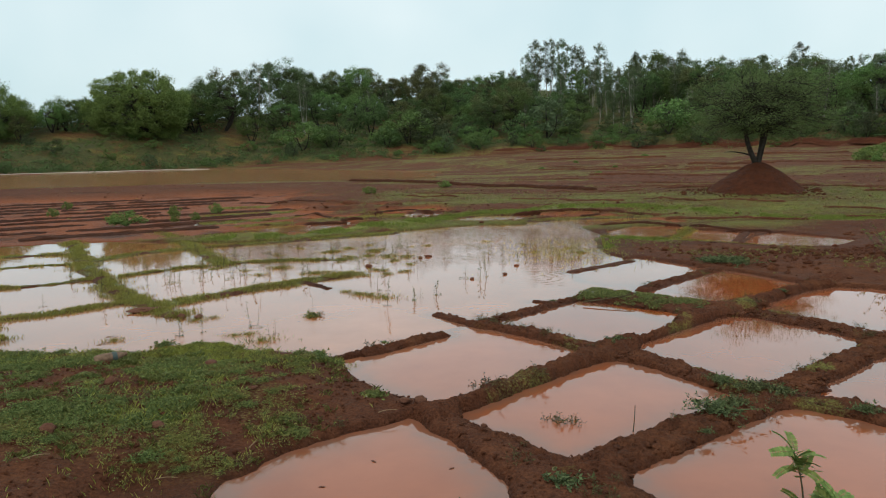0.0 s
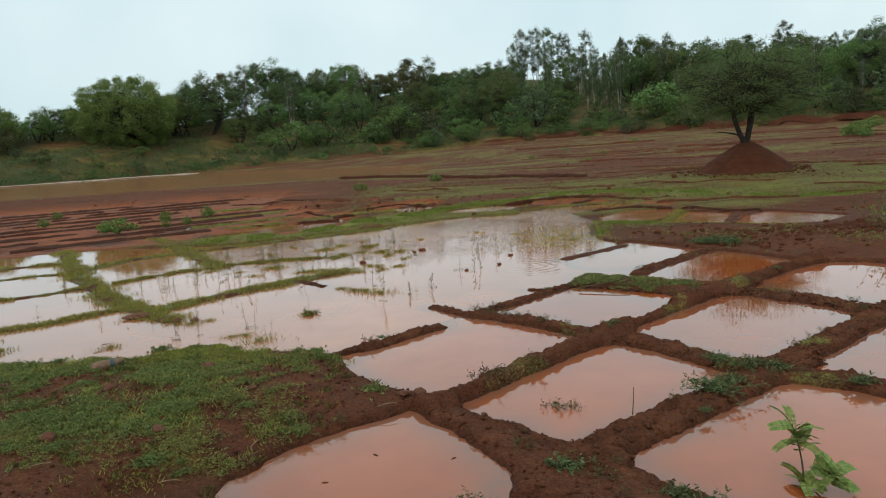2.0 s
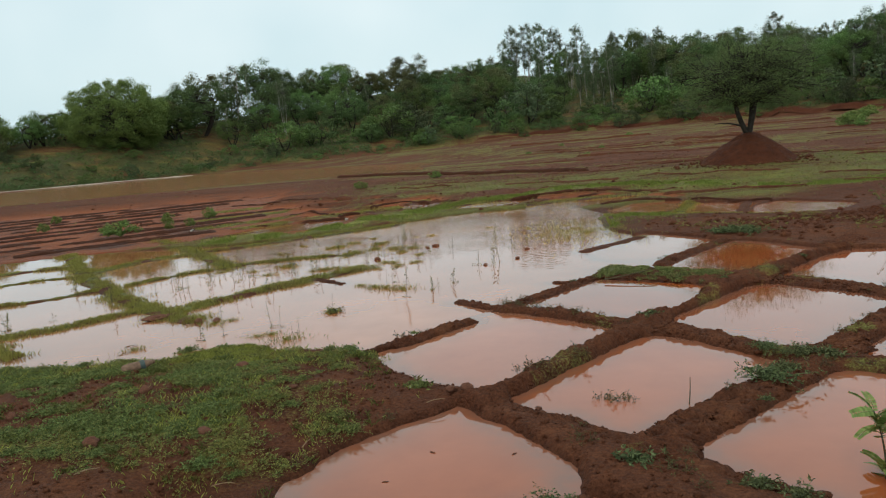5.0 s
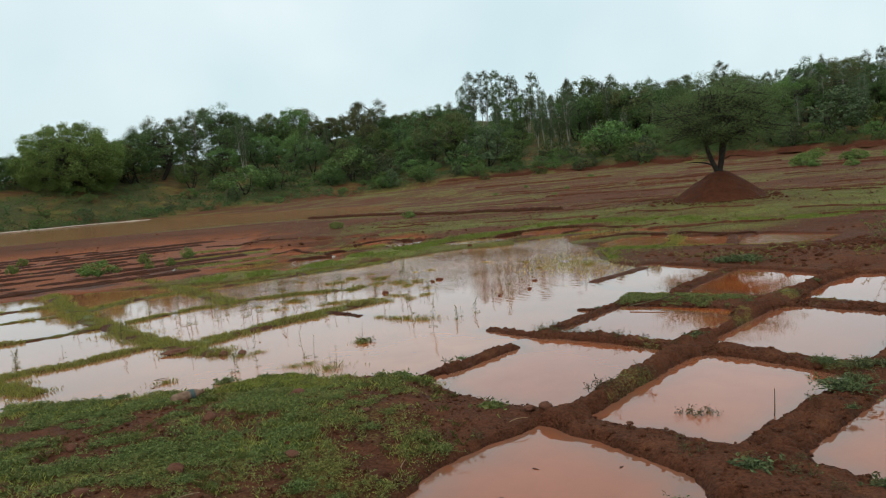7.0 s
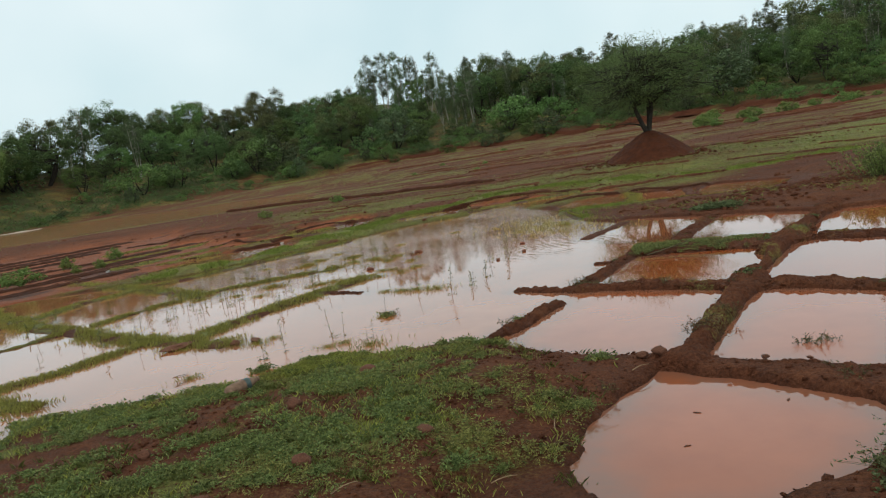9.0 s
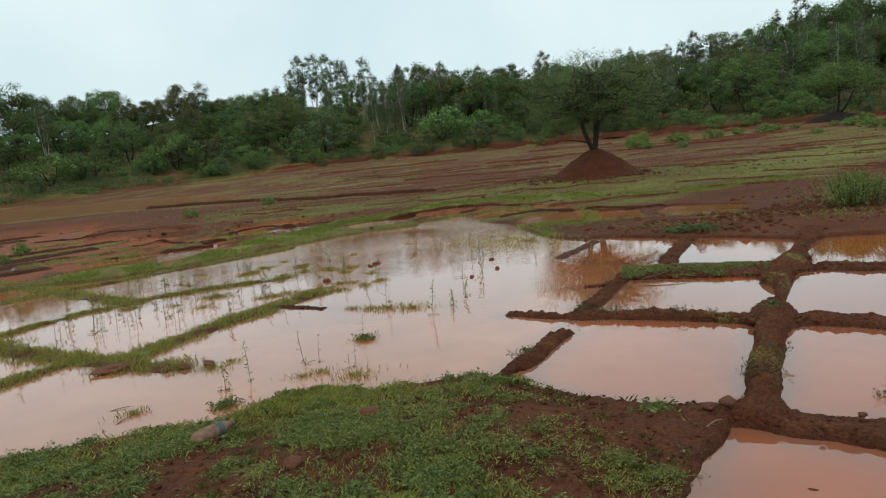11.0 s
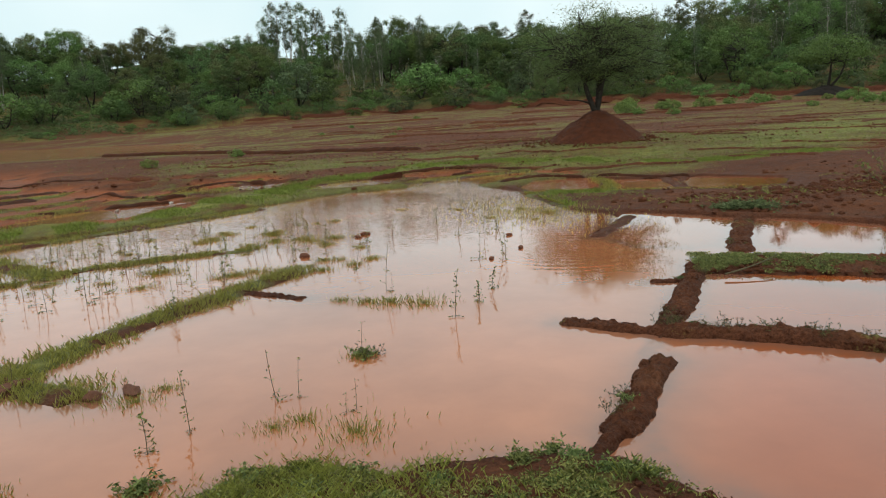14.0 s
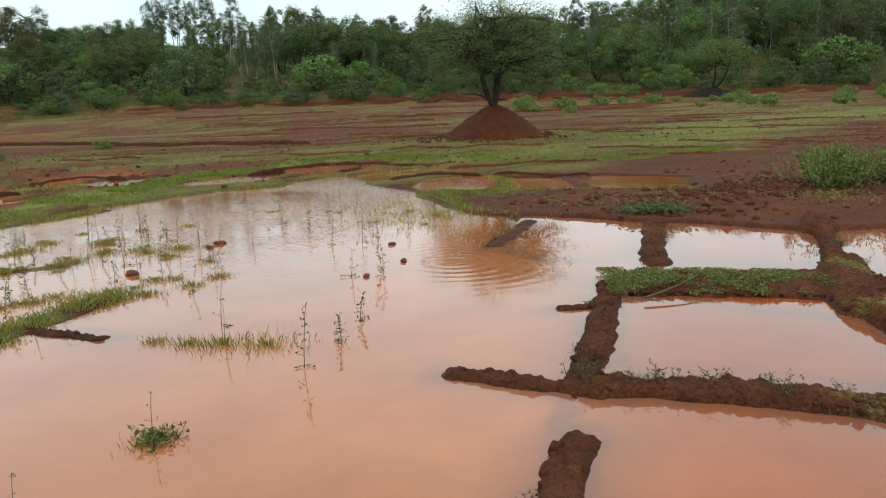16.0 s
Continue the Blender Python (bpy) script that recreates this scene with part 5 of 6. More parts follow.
for k in range(1700):
    x = rng.uniform(-70, 105)
    scrub(x, float(rim_y(x)) + 1.2 + rng.gamma(1.5, 2.5), rng.uniform(0.15, 0.9), rng)
for k in range(1000):
    x = rng.uniform(-75, -8)
    scrub(x, float(rim_y(x)) + rng.uniform(0.5, 16), rng.uniform(0.15, 0.75), rng)
for k in range(1100):
    x = rng.uniform(-66, 115)
    deep = rng.uniform(16, 42) if x < -10 else rng.uniform(18, 58)
    if x < -33 and deep < 20:
        continue
    scrub(x, float(rim_y(x)) + deep, rng.uniform(1.0, 2.3), rng)
for x, y, q in ((9.6, 84.5, 1.0), (14, 83.5, 0.5), (21, 81, 1.25), (27, 77.5, 0.7), (3.0, 84.5, 0.4), (-21, 80.5, 0.55)):
    plant("shrub", x, y, q, rng)
tagged(thing("pale_undergrowth", PALE_SCRUB.mesh("pale_undergrowth"), LEAF_BRIGHT), "patches of light green scrub on the hillside", "undergrowth", kind="stuff")
tagged(thing("undergrowth", SCRUB.mesh("undergrowth"), LEAF_TREE), "dense low green scrub on the hillside under the trees", "undergrowth", kind="stuff")

# two big rounded bushy trees above the pond
rng = np.random.default_rng(5)
for x, y, tall, wide in ((-44.8, 80.4, 7.4, 11.4), (-60.0, 72.0, 6.4, 12.5)):
    ob = tree("tree", rng, tall, wide, -0.9, 460, 170, 0.15, BARK, LEAF_ROUND, 0.22, "large rounded bushy green tree above the pond", forks=3, spread=0.15, shell=0.8, flat=1.0)
    ob.matrix_basis = pose(x, y, float(rest_height(x, y)) - 0.1)


# the tree on its mound
def soil_mound(name, x, y, radius, tall, label):
    rings, sides = 26, 56
    r = np.linspace(0, 1, rings)[:, None]
    a = (np.arange(sides) * 2 * np.pi / sides)[None]
    px, py = x + np.cos(a) * r * radius * 1.25, y + np.sin(a) * r * radius * 1.25
    prof = np.clip(1 - (r * 1.12) ** 1.25, 0, 1) * (1 - smooth(0.12, 0.0, r) * 0.04) + 0.10 * smooth(1.0, 0.6, r)
    z = rest_height(px, py) - 0.05 + tall * prof + (fbm(px * 2.5, py * 2.5, 71, 4) - 0.5) * 0.16 * smooth(1.0, 0.8, r)
    v = np.stack([px, py, z], -1).reshape(-1, 3)
    i, j = np.arange(rings - 1)[:, None] * sides, np.arange(sides)[None]
    nxt = (j + 1) % sides
    f = np.stack([i + j, i + sides + j, i + sides + nxt, i + nxt], -1).reshape(-1, 4)
    return tagged(thing(name, np_mesh(name, v, f), SOIL, None, True), label, "mound")


soil_mound("soil_mound", MOUND[0], MOUND[1], 1.43, 0.95, "steep heap of bare red soil round a tree's foot").data.materials[0] = HEAP_SOIL
rng = np.random.default_rng(12)


def acacia(name, x, y, z, size):
    root = new(name)
    wood, limbs, foliage = Soup(), Soup(), Soup()
    stems = []
    for tip, bend, r in (((-0.5, 0.1, 2.6), (-0.28, 0, 0.1), 0.12), ((0.62, -0.1, 3.0), (0.05, 0.1, 0.0), 0.13), ((0.15, 0.5, 3.3), (0.2, 0.1, 0), 0.10)):
        pts = curve_points((0, 0, -0.15), tip, bend, 10)
        tube(wood, pts, np.linspace(r, r * 0.45, 10), 8)
        stems.append(pts)
    pts = curve_points((-0.05, 0, 0.2), (-1.35, 0.1, 0.45), (0, 0, 0.1), 6)
    tube(wood, pts, np.linspace(0.05, 0.012, 6), 5)
    for k in range(175):
        v = rng.normal(size=3)
        v /= np.linalg.norm(v)
        v *= rng.uniform(0.55, 1.0)
        c = np.array([0.15, 0, 2.3]) + v * np.array([3.05, 2.95, 1.72])
        lowest = 1.4 - 0.18 * math.hypot(c[0], c[1])
        if c[2] < lowest:
            c[2] = lowest + rng.uniform(0, 0.7)
        stem = stems[rng.integers(3)]
        start = stem[rng.integers(4, 10)]
        bend = np.array([0, 0, rng.uniform(-0.1, 0.22)]) + rng.normal(0, 0.1, 3)
        pts = curve_points(start, c, bend, 7)
        tube(limbs, pts, np.linspace(0.05, 0.009, 7), 5)
        for q in range(4):
            w = c + rng.normal(0, 0.24, 3) + np.array([0, 0, 0.06])
            tube(limbs, curve_points(pts[4], w, rng.normal(0, 0.06, 3), 4), np.linspace(0.014, 0.004, 4), 3)
            leaves(foliage, rng, w + rng.normal(size=(60, 3)) * np.array([0.24, 0.24, 0.10]), 0.062, 0.026, 0.0)
    thing("trunk", wood.mesh("trunk"), BARK, root, True)
    thing("branchwork", limbs.mesh("branchwork"), BARK, root)
    thing("crown", foliage.mesh("crown"), LEAF_ACACIA, root)
    root.matrix_basis = pose(x, y, z) @ Matrix.Scale(size, 4)
    return tagged(root, "spreading thorn tree with dark forked trunk and thin feathery leaves", "tree")


acacia("thorn_tree", MOUND[0], MOUND[1], float(rest_height(*MOUND)) + 0.95, 0.80)


# ---- second tree and mound, and the shrubs on the far side of the field ----
# near-black heap: the shade under the crown is painted into its colour
soil_mound("soil_mound", 45.9, 53.9, 2.4, 0.75, "dark heap of soil under a small tree").data.materials[0] = SHADED_HEAP
rng = np.random.default_rng(14)
ob = tree("tree", rng, 4.3, 6.6, 1.3, 80, 140, 0.14, BARK, LEAF_BRIGHT, 0.13, "small umbrella-shaped green tree on a soil heap", forks=2, flat=0.25, shell=0.5)
ob.matrix_basis = pose(45.9, 53.9, float(rest_height(45.9, 53.9)) + 0.62)
low = tree("shrub", rng, 0.75, 1.5, 0.0, 26, 60, 0.09, STEM, LEAF_BUSH, 0.02, "low bright green shrub on the open field", "shrub", 3)
low["group"] = "low shrubs on the open field"
for k in range(34):
    a, r = rng.uniform(0.50, 0.98), rng.uniform(44, 64)
    x, y = -1.8 + r * math.sin(a), 2.7 + r * math.cos(a)
    if k > 26:
        x, y = rng.uniform(-6, 14), rng.uniform(26, 60)
    m = pose(x, y, float(rest_height(x, y)) - 0.03, 0, 0, rng.uniform(0, 360))
    ob = low if k == 0 else copy_thing(low, m)
    ob.matrix_basis = m
    ob.scale = (1,) * 3 if k == 0 else (rng.uniform(0.5, 1.1) if k <= 26 else rng.uniform(0.25, 0.45),) * 3
for x, y, q in ((-10.0, 16.9, 0.7), (-9.9, 19.6, 0.45), (-8.9, 20.3, 0.48), (-13.9, 19.4, 0.4), (-8.6, 18.2, 0.34), (-9.0, 17.8, 0.3), (-15.5, 22.5, 0.4)):
    ob = copy_thing(low, pose(x, y, max(0.0, float(rest_height(x, y))) + 0.01, 0, 0, rng.uniform(0, 360)))
    ob.scale = (q * 0.62, q * 0.62, q) if q < 0.5 else (q, q * 0.7, q * 0.8)


# ---- the leafy bushes beside the clods ----
def cane_bush(name, rng, tall, spread, canes, label):
    """Upright thin stems set with narrow leaves."""
    root = new(name)
    wood, foliage = Soup(), Soup()
    for k in range(canes):
        a, r = rng.uniform(0, 2 * np.pi), abs(rng.normal(0, 0.5)) * spread
        foot = np.array([np.cos(a), np.sin(a), 0]) * r * 0.6
        tip = np.array([np.cos(a), np.sin(a), 0]) * r + np.array([0, 0, tall * rng.uniform(0.55, 1.05)])
        pts = curve_points(foot, tip, rng.normal(0, 0.03, 3), 6)
        tube(wood, pts, np.linspace(0.007, 0.002, 6), 4)
        s = rng.uniform(0.2, 1.0, 26)
        c = foot + (tip - foot) * s[:, None] + rng.normal(0, 0.035, (26, 3))
        leaves(foliage, rng, c, 0.06, 0.017, 0.6)
    thing("stem", wood.mesh("stem"), STEM, root)
    thing("foliage", foliage.mesh("foliage"), LEAF_BUSH, root)
    return tagged(root, label, "bush")


rng = np.random.default_rng(17)
bush = cane_bush("bush", rng, 0.62, 0.95, 130, "upright leafy green bush on bare red soil")
bush.matrix_basis = pose(7.6, 10.4, float(rest_height(7.6, 10.4)) - 0.02)
for x, y, q in ((8.1, 10.95, 0.9), (8.5, 10.2, 0.85)):
    ob = copy_thing(bush, pose(x, y, float(rest_height(x, y)) - 0.02, 0, 0, 110 * q))
    ob.scale = (q, q, q)


# ---- weeds standing in the water ----
def water_weed(name, rng, tall, bare, label):
    root = new(name)
    wood, foliage = Soup(), Soup()
    tip = np.array([rng.normal(0, 0.02), rng.normal(0, 0.02), tall])
    pts = curve_points((0, 0, -0.1), tip, rng.normal(0, 0.012, 3), 7)
    tube(wood, pts, np.linspace(0.0030, 0.0014, 7), 5)
    for s in np.arange(0.35, 1.0, 0.09 if not bare else 0.2):
        p = np.array([np.interp(s, np.linspace(0, 1, 7), pts[:, k]) for k in range(3)])
        for side in (0, 1):
            a = rng.uniform(0, 2 * np.pi)
            out = p + np.array([np.cos(a), np.sin(a), 0.35]) * rng.uniform(0.025, 0.06) * (1.25 - s)
            tube(wood, curve_points(p, out, (0, 0, 0.004), 3), (0.0014, 0.001, 0.0008), 3)
            leaves(foliage, rng, out + rng.normal(0, 0.008, (2 if bare else 3, 3)), 0.022, 0.009, 0.1)
    for k in range(4):
        a, r = rng.uniform(0, 2 * np.pi), rng.uniform(0.02, 0.07)
        out = np.array([np.cos(a) * r, np.sin(a) * r, 0.008])
        tube(wood, curve_points((0, 0, 0.01), out, (0, 0, 0.004), 3), (0.0014, 0.001, 0.0008), 3)
        leaves(foliage, rng, out + rng.normal(0, 1, (3, 3)) * np.array([0.01, 0.01, 0.001]), 0.02, 0.009, 0.0)
    thing("stem", wood.mesh("stem"), STEM, root)
    thing("foliage", foliage.mesh("foliage"), LEAF_WEED, root)
    root["group"] = "weeds standing in the water"
    return tagged(root, label, "weed")


rng = np.random.default_rng(19)
WEEDS = [water_weed("water_weed", rng, h, b, "thin upright weed with small leaves standing in muddy water") for h, b in
         ((0.36, False), (0.28, False), (0.42, True), (0.22, True), (0.30, True), (0.18, False))]
spots = [(-1.07, 8.15), (-0.42, 7.45), (0.34, 9.0), (-0.42, 11.18), (-0.11, 12.14), (-1.62, 10.63), (-1.8, 9.97), (-2.11, 12.26), (-2.27, 10.72),
         (-2.55, 11.16), (0.1, 9.13), (-0.17, 7.86), (-0.73, 7.11), (-2.52, 9.54), (-2.11, 5.95), (-1.99, 5.9), (-1.76, 5.6), (-1.71, 5.63), (-1.1, 7.8),
         (-0.38, 7.65), (0.44, 9.29), (-1.53, 6.52), (-2.75, 5.47), (-2.56, 5.65), (0.66, 10.6), (1.55, 11.6)]
for k in range(150):
    spots.append((rng.uniform(-4.6, -0.9), rng.uniform(8.6, 13.2)) if k < 95 else (rng.uniform(-6.5, -2.6), rng.uniform(6.0, 12.0)))
for k in range(14):
    spots.append((rng.normal(1.2, 0.9), rng.uniform(10.5, 14.5)))
first = set()
for k, (x, y) in enumerate(spots):
    base = WEEDS[rng.integers(6) if not 14 <= k < 20 else 2 + k % 3]
    m = pose(x, y, 0, rng.normal(0, 4), rng.normal(0, 4), rng.uniform(0, 360))
    if base.name in first:
        ob = copy_thing(base, m)
        ob.scale = (rng.uniform(0.7, 1.2) if not 14 <= k < 20 else 0.6,) * 3
    else:
        first.add(base.name)
        base.matrix_basis = m


# grass tufts in the shallow water
def tuft_mesh(rng, count, tall, spread):
    a, r = rng.uniform(0, 2 * np.pi, count), np.abs(rng.normal(0, 0.5, count)) * spread
    xs, ys = np.cos(a) * r, np.sin(a) * r
    h = tall * rng.uniform(0.4, 1.2, count)
    out = rng.uniform(0.05, 0.5, count) * h
    b = a + rng.normal(0, 0.7, count)
    lx, ly = np.cos(b) * out, np.sin(b) * out
    side = np.stack([-np.sin(b), np.cos(b), 0 * b], -1) * 0.0008
    base = np.stack([xs, ys, 0 * xs - 0.02], -1)
    mid = base + np.stack([lx * 0.35, ly * 0.35, h * 0.65], -1)
    tip = base + np.stack([lx, ly, h], -1)
    v = np.stack([base - side, base + side, mid + side * 0.8, tip, mid - side * 0.8], 1)
    return v.reshape(-1, 3)


rng = np.random.default_rng(23)
TUFTS = [tuft_mesh(rng, n, h, w) for n, h, w in ((260, 0.075, 0.24), (180, 0.06, 0.20), (380, 0.07, 0.36))]
spots = [(-2.15, 5.55), (-1.76, 5.35), (-2.75, 5.08), (-1.57, 6.46), (-3.9, 6.82), (-3.15, 6.34), (-4.74, 7.79), (-3.38, 5.25), (-2.0, 5.6), (-1.5, 8.0), (-1.3, 7.85),
         (-1.1, 7.75), (-0.85, 7.6), (-2.9, 6.2), (-2.75, 6.35), (1.7, 11.4), (1.2, 11.9), (2.1, 11.9), (1.9, 12.6), (1.0, 13.0), (0.2, 13.6)]
for k in range(46):
    spots.append((rng.uniform(-4.4, -0.9), rng.uniform(9.3, 13.0)))
tuft_v, tuft_f, count = [], [], 0
for x, y in spots:
    me = TUFTS[rng.integers(3)]
    a, q = rng.uniform(0, 2 * np.pi), rng.uniform(0.4, 0.85)
    turn = np.array([[np.cos(a), -np.sin(a), 0], [np.sin(a), np.cos(a), 0], [0, 0, 1]])
    tuft_v.append(me @ turn.T * q + np.array([x, y, max(0.0, float(rest_height(x, y)))]))
    tuft_f.append(np.arange(len(me)).reshape(-1, 5) + count)
    count += len(me)
tagged(thing("grass_tufts", np_mesh("grass_tufts", np.concatenate(tuft_v), np.concatenate(tuft_f)), LEAF_GRASS), "small tufts of yellow-green grass standing in shallow water", "grass", kind="stuff")


# leafy weeds on the bare ridges
def weed_clump(rng, count, spread, tall):
    soup = Soup()
    for k in range(count):
        a, r = rng.uniform(0, 2 * np.pi), abs(rng.normal(0, 0.5)) * spread
        p = np.array([np.cos(a) * r, np.sin(a) * r, rng.uniform(0.01, tall)])
        tube(soup, curve_points(p * np.array([0.35, 0.35, 0]), p, (0, 0, 0.006), 3), (0.0022, 0.0018, 0.001), 3)
        leaves(soup, rng, p + rng.normal(0, 0.012, (6, 3)), 0.034, 0.012, 0.2)
    return soup.mesh("weed_clump")


def twiggy_weed(rng, stems, spread, tall):
    soup = Soup()
    for k in range(stems):
        a, r = rng.uniform(0, 2 * np.pi), abs(rng.normal(0, 0.6)) * spread
        foot = np.array([np.cos(a) * r, np.sin(a) * r, -0.02])
        tip = foot + np.array([*rng.normal(0, 0.035, 2), tall * rng.uniform(0.35, 1.1) + 0.02])
        pts = curve_points(foot, tip, rng.normal(0, 0.006, 3), 5)
        tube(soup, pts, np.linspace(0.0024, 0.001, 5), 3)
        for q in range(4):
            p = pts[rng.integers(1, 5)]
            end = p + np.array([*rng.normal(0, 0.018, 2), rng.uniform(0, 0.016)])
            tube(soup, curve_points(p, end, (0, 0, 0.002), 3), (0.0013, 0.001, 0.0008), 3)
            leaves(soup, rng, end + rng.normal(0, 0.005, (2, 3)), 0.02, 0.007, 0.2)
    return soup.mesh("weed_clump")


CLUMPS = [weed_clump(rng, n, w, h) for n, w, h in ((130, 0.26, 0.055), (60, 0.16, 0.04))] + [twiggy_weed(rng, 12, 0.13, 0.07)]
for me in CLUMPS:
    me.materials.append(LEAF_CLUMP)
BANK_PLANTS = [me.copy() for me in CLUMPS]
for me in BANK_PLANTS:
    me.materials[0] = LEAF_WEED
spots = [(2.44, 3.42, 0, 0.95), (2.6, 3.56, 0, 0.6), (2.86, 3.92, 0, 0.7), (3.02, 3.84, 1, 0.9), (2.66, 4.12, 0, 0.6), (-0.14, 3.53, 1, 0.9), (0.78, 3.87, 2, 1.1), (1.14, 4.12, 2, 1), (0.65, 3.78, 2, 0.9), (0.95, 4.2, 2, 1), (1.3, 4.75, 2, 0.8), (0.85, 5.95, 2, 0.9), (1.05, 5.8, 2, 0.9), (1.25, 5.6, 2, 0.9)]
spots += [(1.95, 5.25, 1, 0.9), (2.3, 5.75, 1, 0.8), (3.5, 3.5, 1, 0.8), (1.0, 2.45, 2, 0.9), (1.25, 2.15, 1, 0.9), (0.36, 1.40, 0, 0.55), (0.52, 1.5, 1, 0.6), (0.28, 1.25, 1, 0.7), (0.75, 1.7, 0, 0.55), (0.98, 1.75, 0, 0.55), (1.45, 2.0, 2, 1), (1.3, 2.9, 2, 0.8), (1.42, 3.2, 2, 0.8)]
spots += [(-0.3, 2.95, 2, 0.7), (-1.53, 6.5, 1, 0.8), (-1.48, 6.46, 2, 1.0), (4.4, 7.85, 1, 0.6), (4.7, 8.1, 1, 0.9), (4.5, 10.3, 0, 1.5), (4.2, 10.5, 0, 1.3), (0.5, 6.2, 2, 0.9), (-0.5, 5.05, 2, 0.8), (-0.3, 5.3, 2, 0.7), (1.83, 1.86, 1, 0.8), (1.98, 1.72, 1, 0.8)]
for line, half, top, label in BUNDS[:12]:
    pts = np.array(line)
    cum = np.concatenate([[0], np.cumsum(np.hypot(*np.diff(pts, axis=0).T))])
    dx, dy = (pts[-1] - pts[0]) / np.hypot(*(pts[-1] - pts[0]))
    for k in range(int(cum[-1] * 2.4)):
        q, u = rng.uniform(0.15, cum[-1] - 0.1), rng.choice([-1, 1]) * rng.uniform(0.35, 0.85)
        spots.append((float(np.interp(q, cum, pts[:, 0]) - dy * u * half), float(np.interp(q, cum, pts[:, 1]) + dx * u * half), 2 if k % 7 else 1, rng.uniform(0.3, 0.7) * (1 if k % 7 else 0.6)))
edge = np.array(FIELD[4:17])
cum = np.concatenate([[0], np.cumsum(np.hypot(*np.diff(edge, axis=0).T))])
for k in range(46):
    q = rng.uniform(0, cum[-1])
    spots.append((float(np.interp(q, cum, edge[:, 0])) + rng.normal(0, 0.05), float(np.interp(q, cum, edge[:, 1])) - rng.uniform(0.03, 0.22), 2 if k % 3 == 0 else 1, rng.uniform(0.3, 0.65)))
for k in range(420):
    x, y = rng.uniform(-4.6, -0.1), rng.uniform(2.2, 4.8)
    if rng.uniform() < float(green(x, y)) and inside_distance(x, y, FIELD) < -0.06:
        spots.append((x, y, int(rng.integers(2)), rng.uniform(0.3, 0.6)))
spots.append((-2.72, 5.1, 1, 0.9))
FLOODED_CLUMPS = [(1.22, 3.3), (1.4, 3.26), (1.3, 3.27)]
spots += [(x, y, 2, 0.8) for x, y in FLOODED_CLUMPS]
DRY = [me.copy() for me in CLUMPS]
for me in DRY:
    me.materials[0] = LEAF_DRY
for x, y, kind, q in spots:
    if squares_depth(np.array([x]), np.array([y]))[0] > -0.04 and (x, y) not in FLOODED_CLUMPS:
        continue
    near = [(line, half, top) for line, half, top, label in BUNDS if line_distance(np.array([x]), np.array([y]), line)[0] < half]
    z = 0.0 if (x, y) in FLOODED_CLUMPS else max([0.0, float(rest_height(x, y))] + [top * 0.8 for line, half, top in near])
    parched = kind == 2
    ob = new("weed_clump", (DRY if parched else BANK_PLANTS if x < -0.1 else CLUMPS)[kind])
    ob.matrix_basis = pose(x, y, z, 0, 0, rng.uniform(0, 360)) @ Matrix.Scale(q, 4)
    tagged(ob, "sparse clump of brownish dying weeds on wet red soil" if parched else "clump of small-leaved green weeds on wet red soil", "weeds", "weed clumps on the ridges")
s, u = rng.uniform(0.0, 2.15, 3400), rng.uniform(-1.0, 1.0, 3400)
line = BUNDS[9][0]
px = np.interp(s, range(4), [p[0] for p in line]) + 0.45 * u * 0.42
py = np.interp(s, range(4), [p[1] for p in line]) + 0.85 * u * 0.42
pick = fbm(px * 5, py * 5, 66, 4) > 0.36 + 0.16 * u * u + 0.16 * smooth(1.7, 2.15, s)
rosettes("ridge_weeds", rng, px[pick], py[pick], (0.05 - 0.045 * u * u)[pick], 0.019, 5, LEAF_WEED, "low green weeds covering a broad ridge")


# ---- the sapling with feathered leaves ----
def frond(rng, length):
    soup = Soup()
    pts = curve_points((0, 0, 0), (length, 0, length * 0.25), (0, 0, length * 0.12), 7)
    tube(soup, pts, np.linspace(0.0022, 0.0009, 7), 3)
    for s in np.linspace(0.14, 1.0, 9):
        p = np.array([np.interp(s, np.linspace(0, 1, 7), pts[:, k]) for k in range(3)])
        for side in (-1, 1):
            l, w = 0.029 * (1.15 - 0.6 * abs(s - 0.5)), 0.0082
            d = np.array([0.45, side * 0.9, 0.1])
            q = np.array([0.9, -side * 0.45, 0.0])
            v = [p, p + d * l * 0.3 + q * w, p + d * l * 0.8 + q * w * 0.9, p + d * l, p + d * l * 0.8 - q * w * 0.9, p + d * l * 0.3 - q * w]
            soup.add(v, [[0, 1, 2, 3], [0, 3, 4, 5]])
    me = soup.mesh("leaf")
    me.materials.append(LEAF_FRESH)
    return me


rng = np.random.default_rng(29)
sapling = new("sapling")
wood = Soup()
stem_a = curve_points((0, 0, -0.1), (-0.05, 0.02, 0.37), (0.03, 0, 0), 8)
stem_b = curve_points((0, 0, -0.08), (0.17, -0.03, 0.11), (0.02, 0, 0.03), 6)
tube(wood, stem_a, np.linspace(0.007, 0.003, 8), 6)
tube(wood, stem_b, np.linspace(0.006, 0.003, 6), 6)
thing("stem", wood.mesh("stem"), STEM, sapling, True)
FRONDS = [frond(rng, q) for q in (0.115, 0.13, 0.095)]
for k in range(50):
    stem, n = (stem_a, 8) if k < 30 else (stem_b, 6)
    s = (rng.uniform(0.66, 1.0) if k % 3 else rng.uniform(0.22, 0.42)) if k < 30 else rng.uniform(0.5, 1.0)
    p = [float(np.interp(s, np.linspace(0, 1, n), stem[:, i])) for i in range(3)]
    ob = new("leaf", FRONDS[k % 3])
    ob.parent = sapling
    ob.matrix_basis = pose(*p, rng.normal(0, 20), rng.uniform(-45, 35), k * 137.5)
sapling.matrix_basis = pose(2.5, 1.98, 0.0)
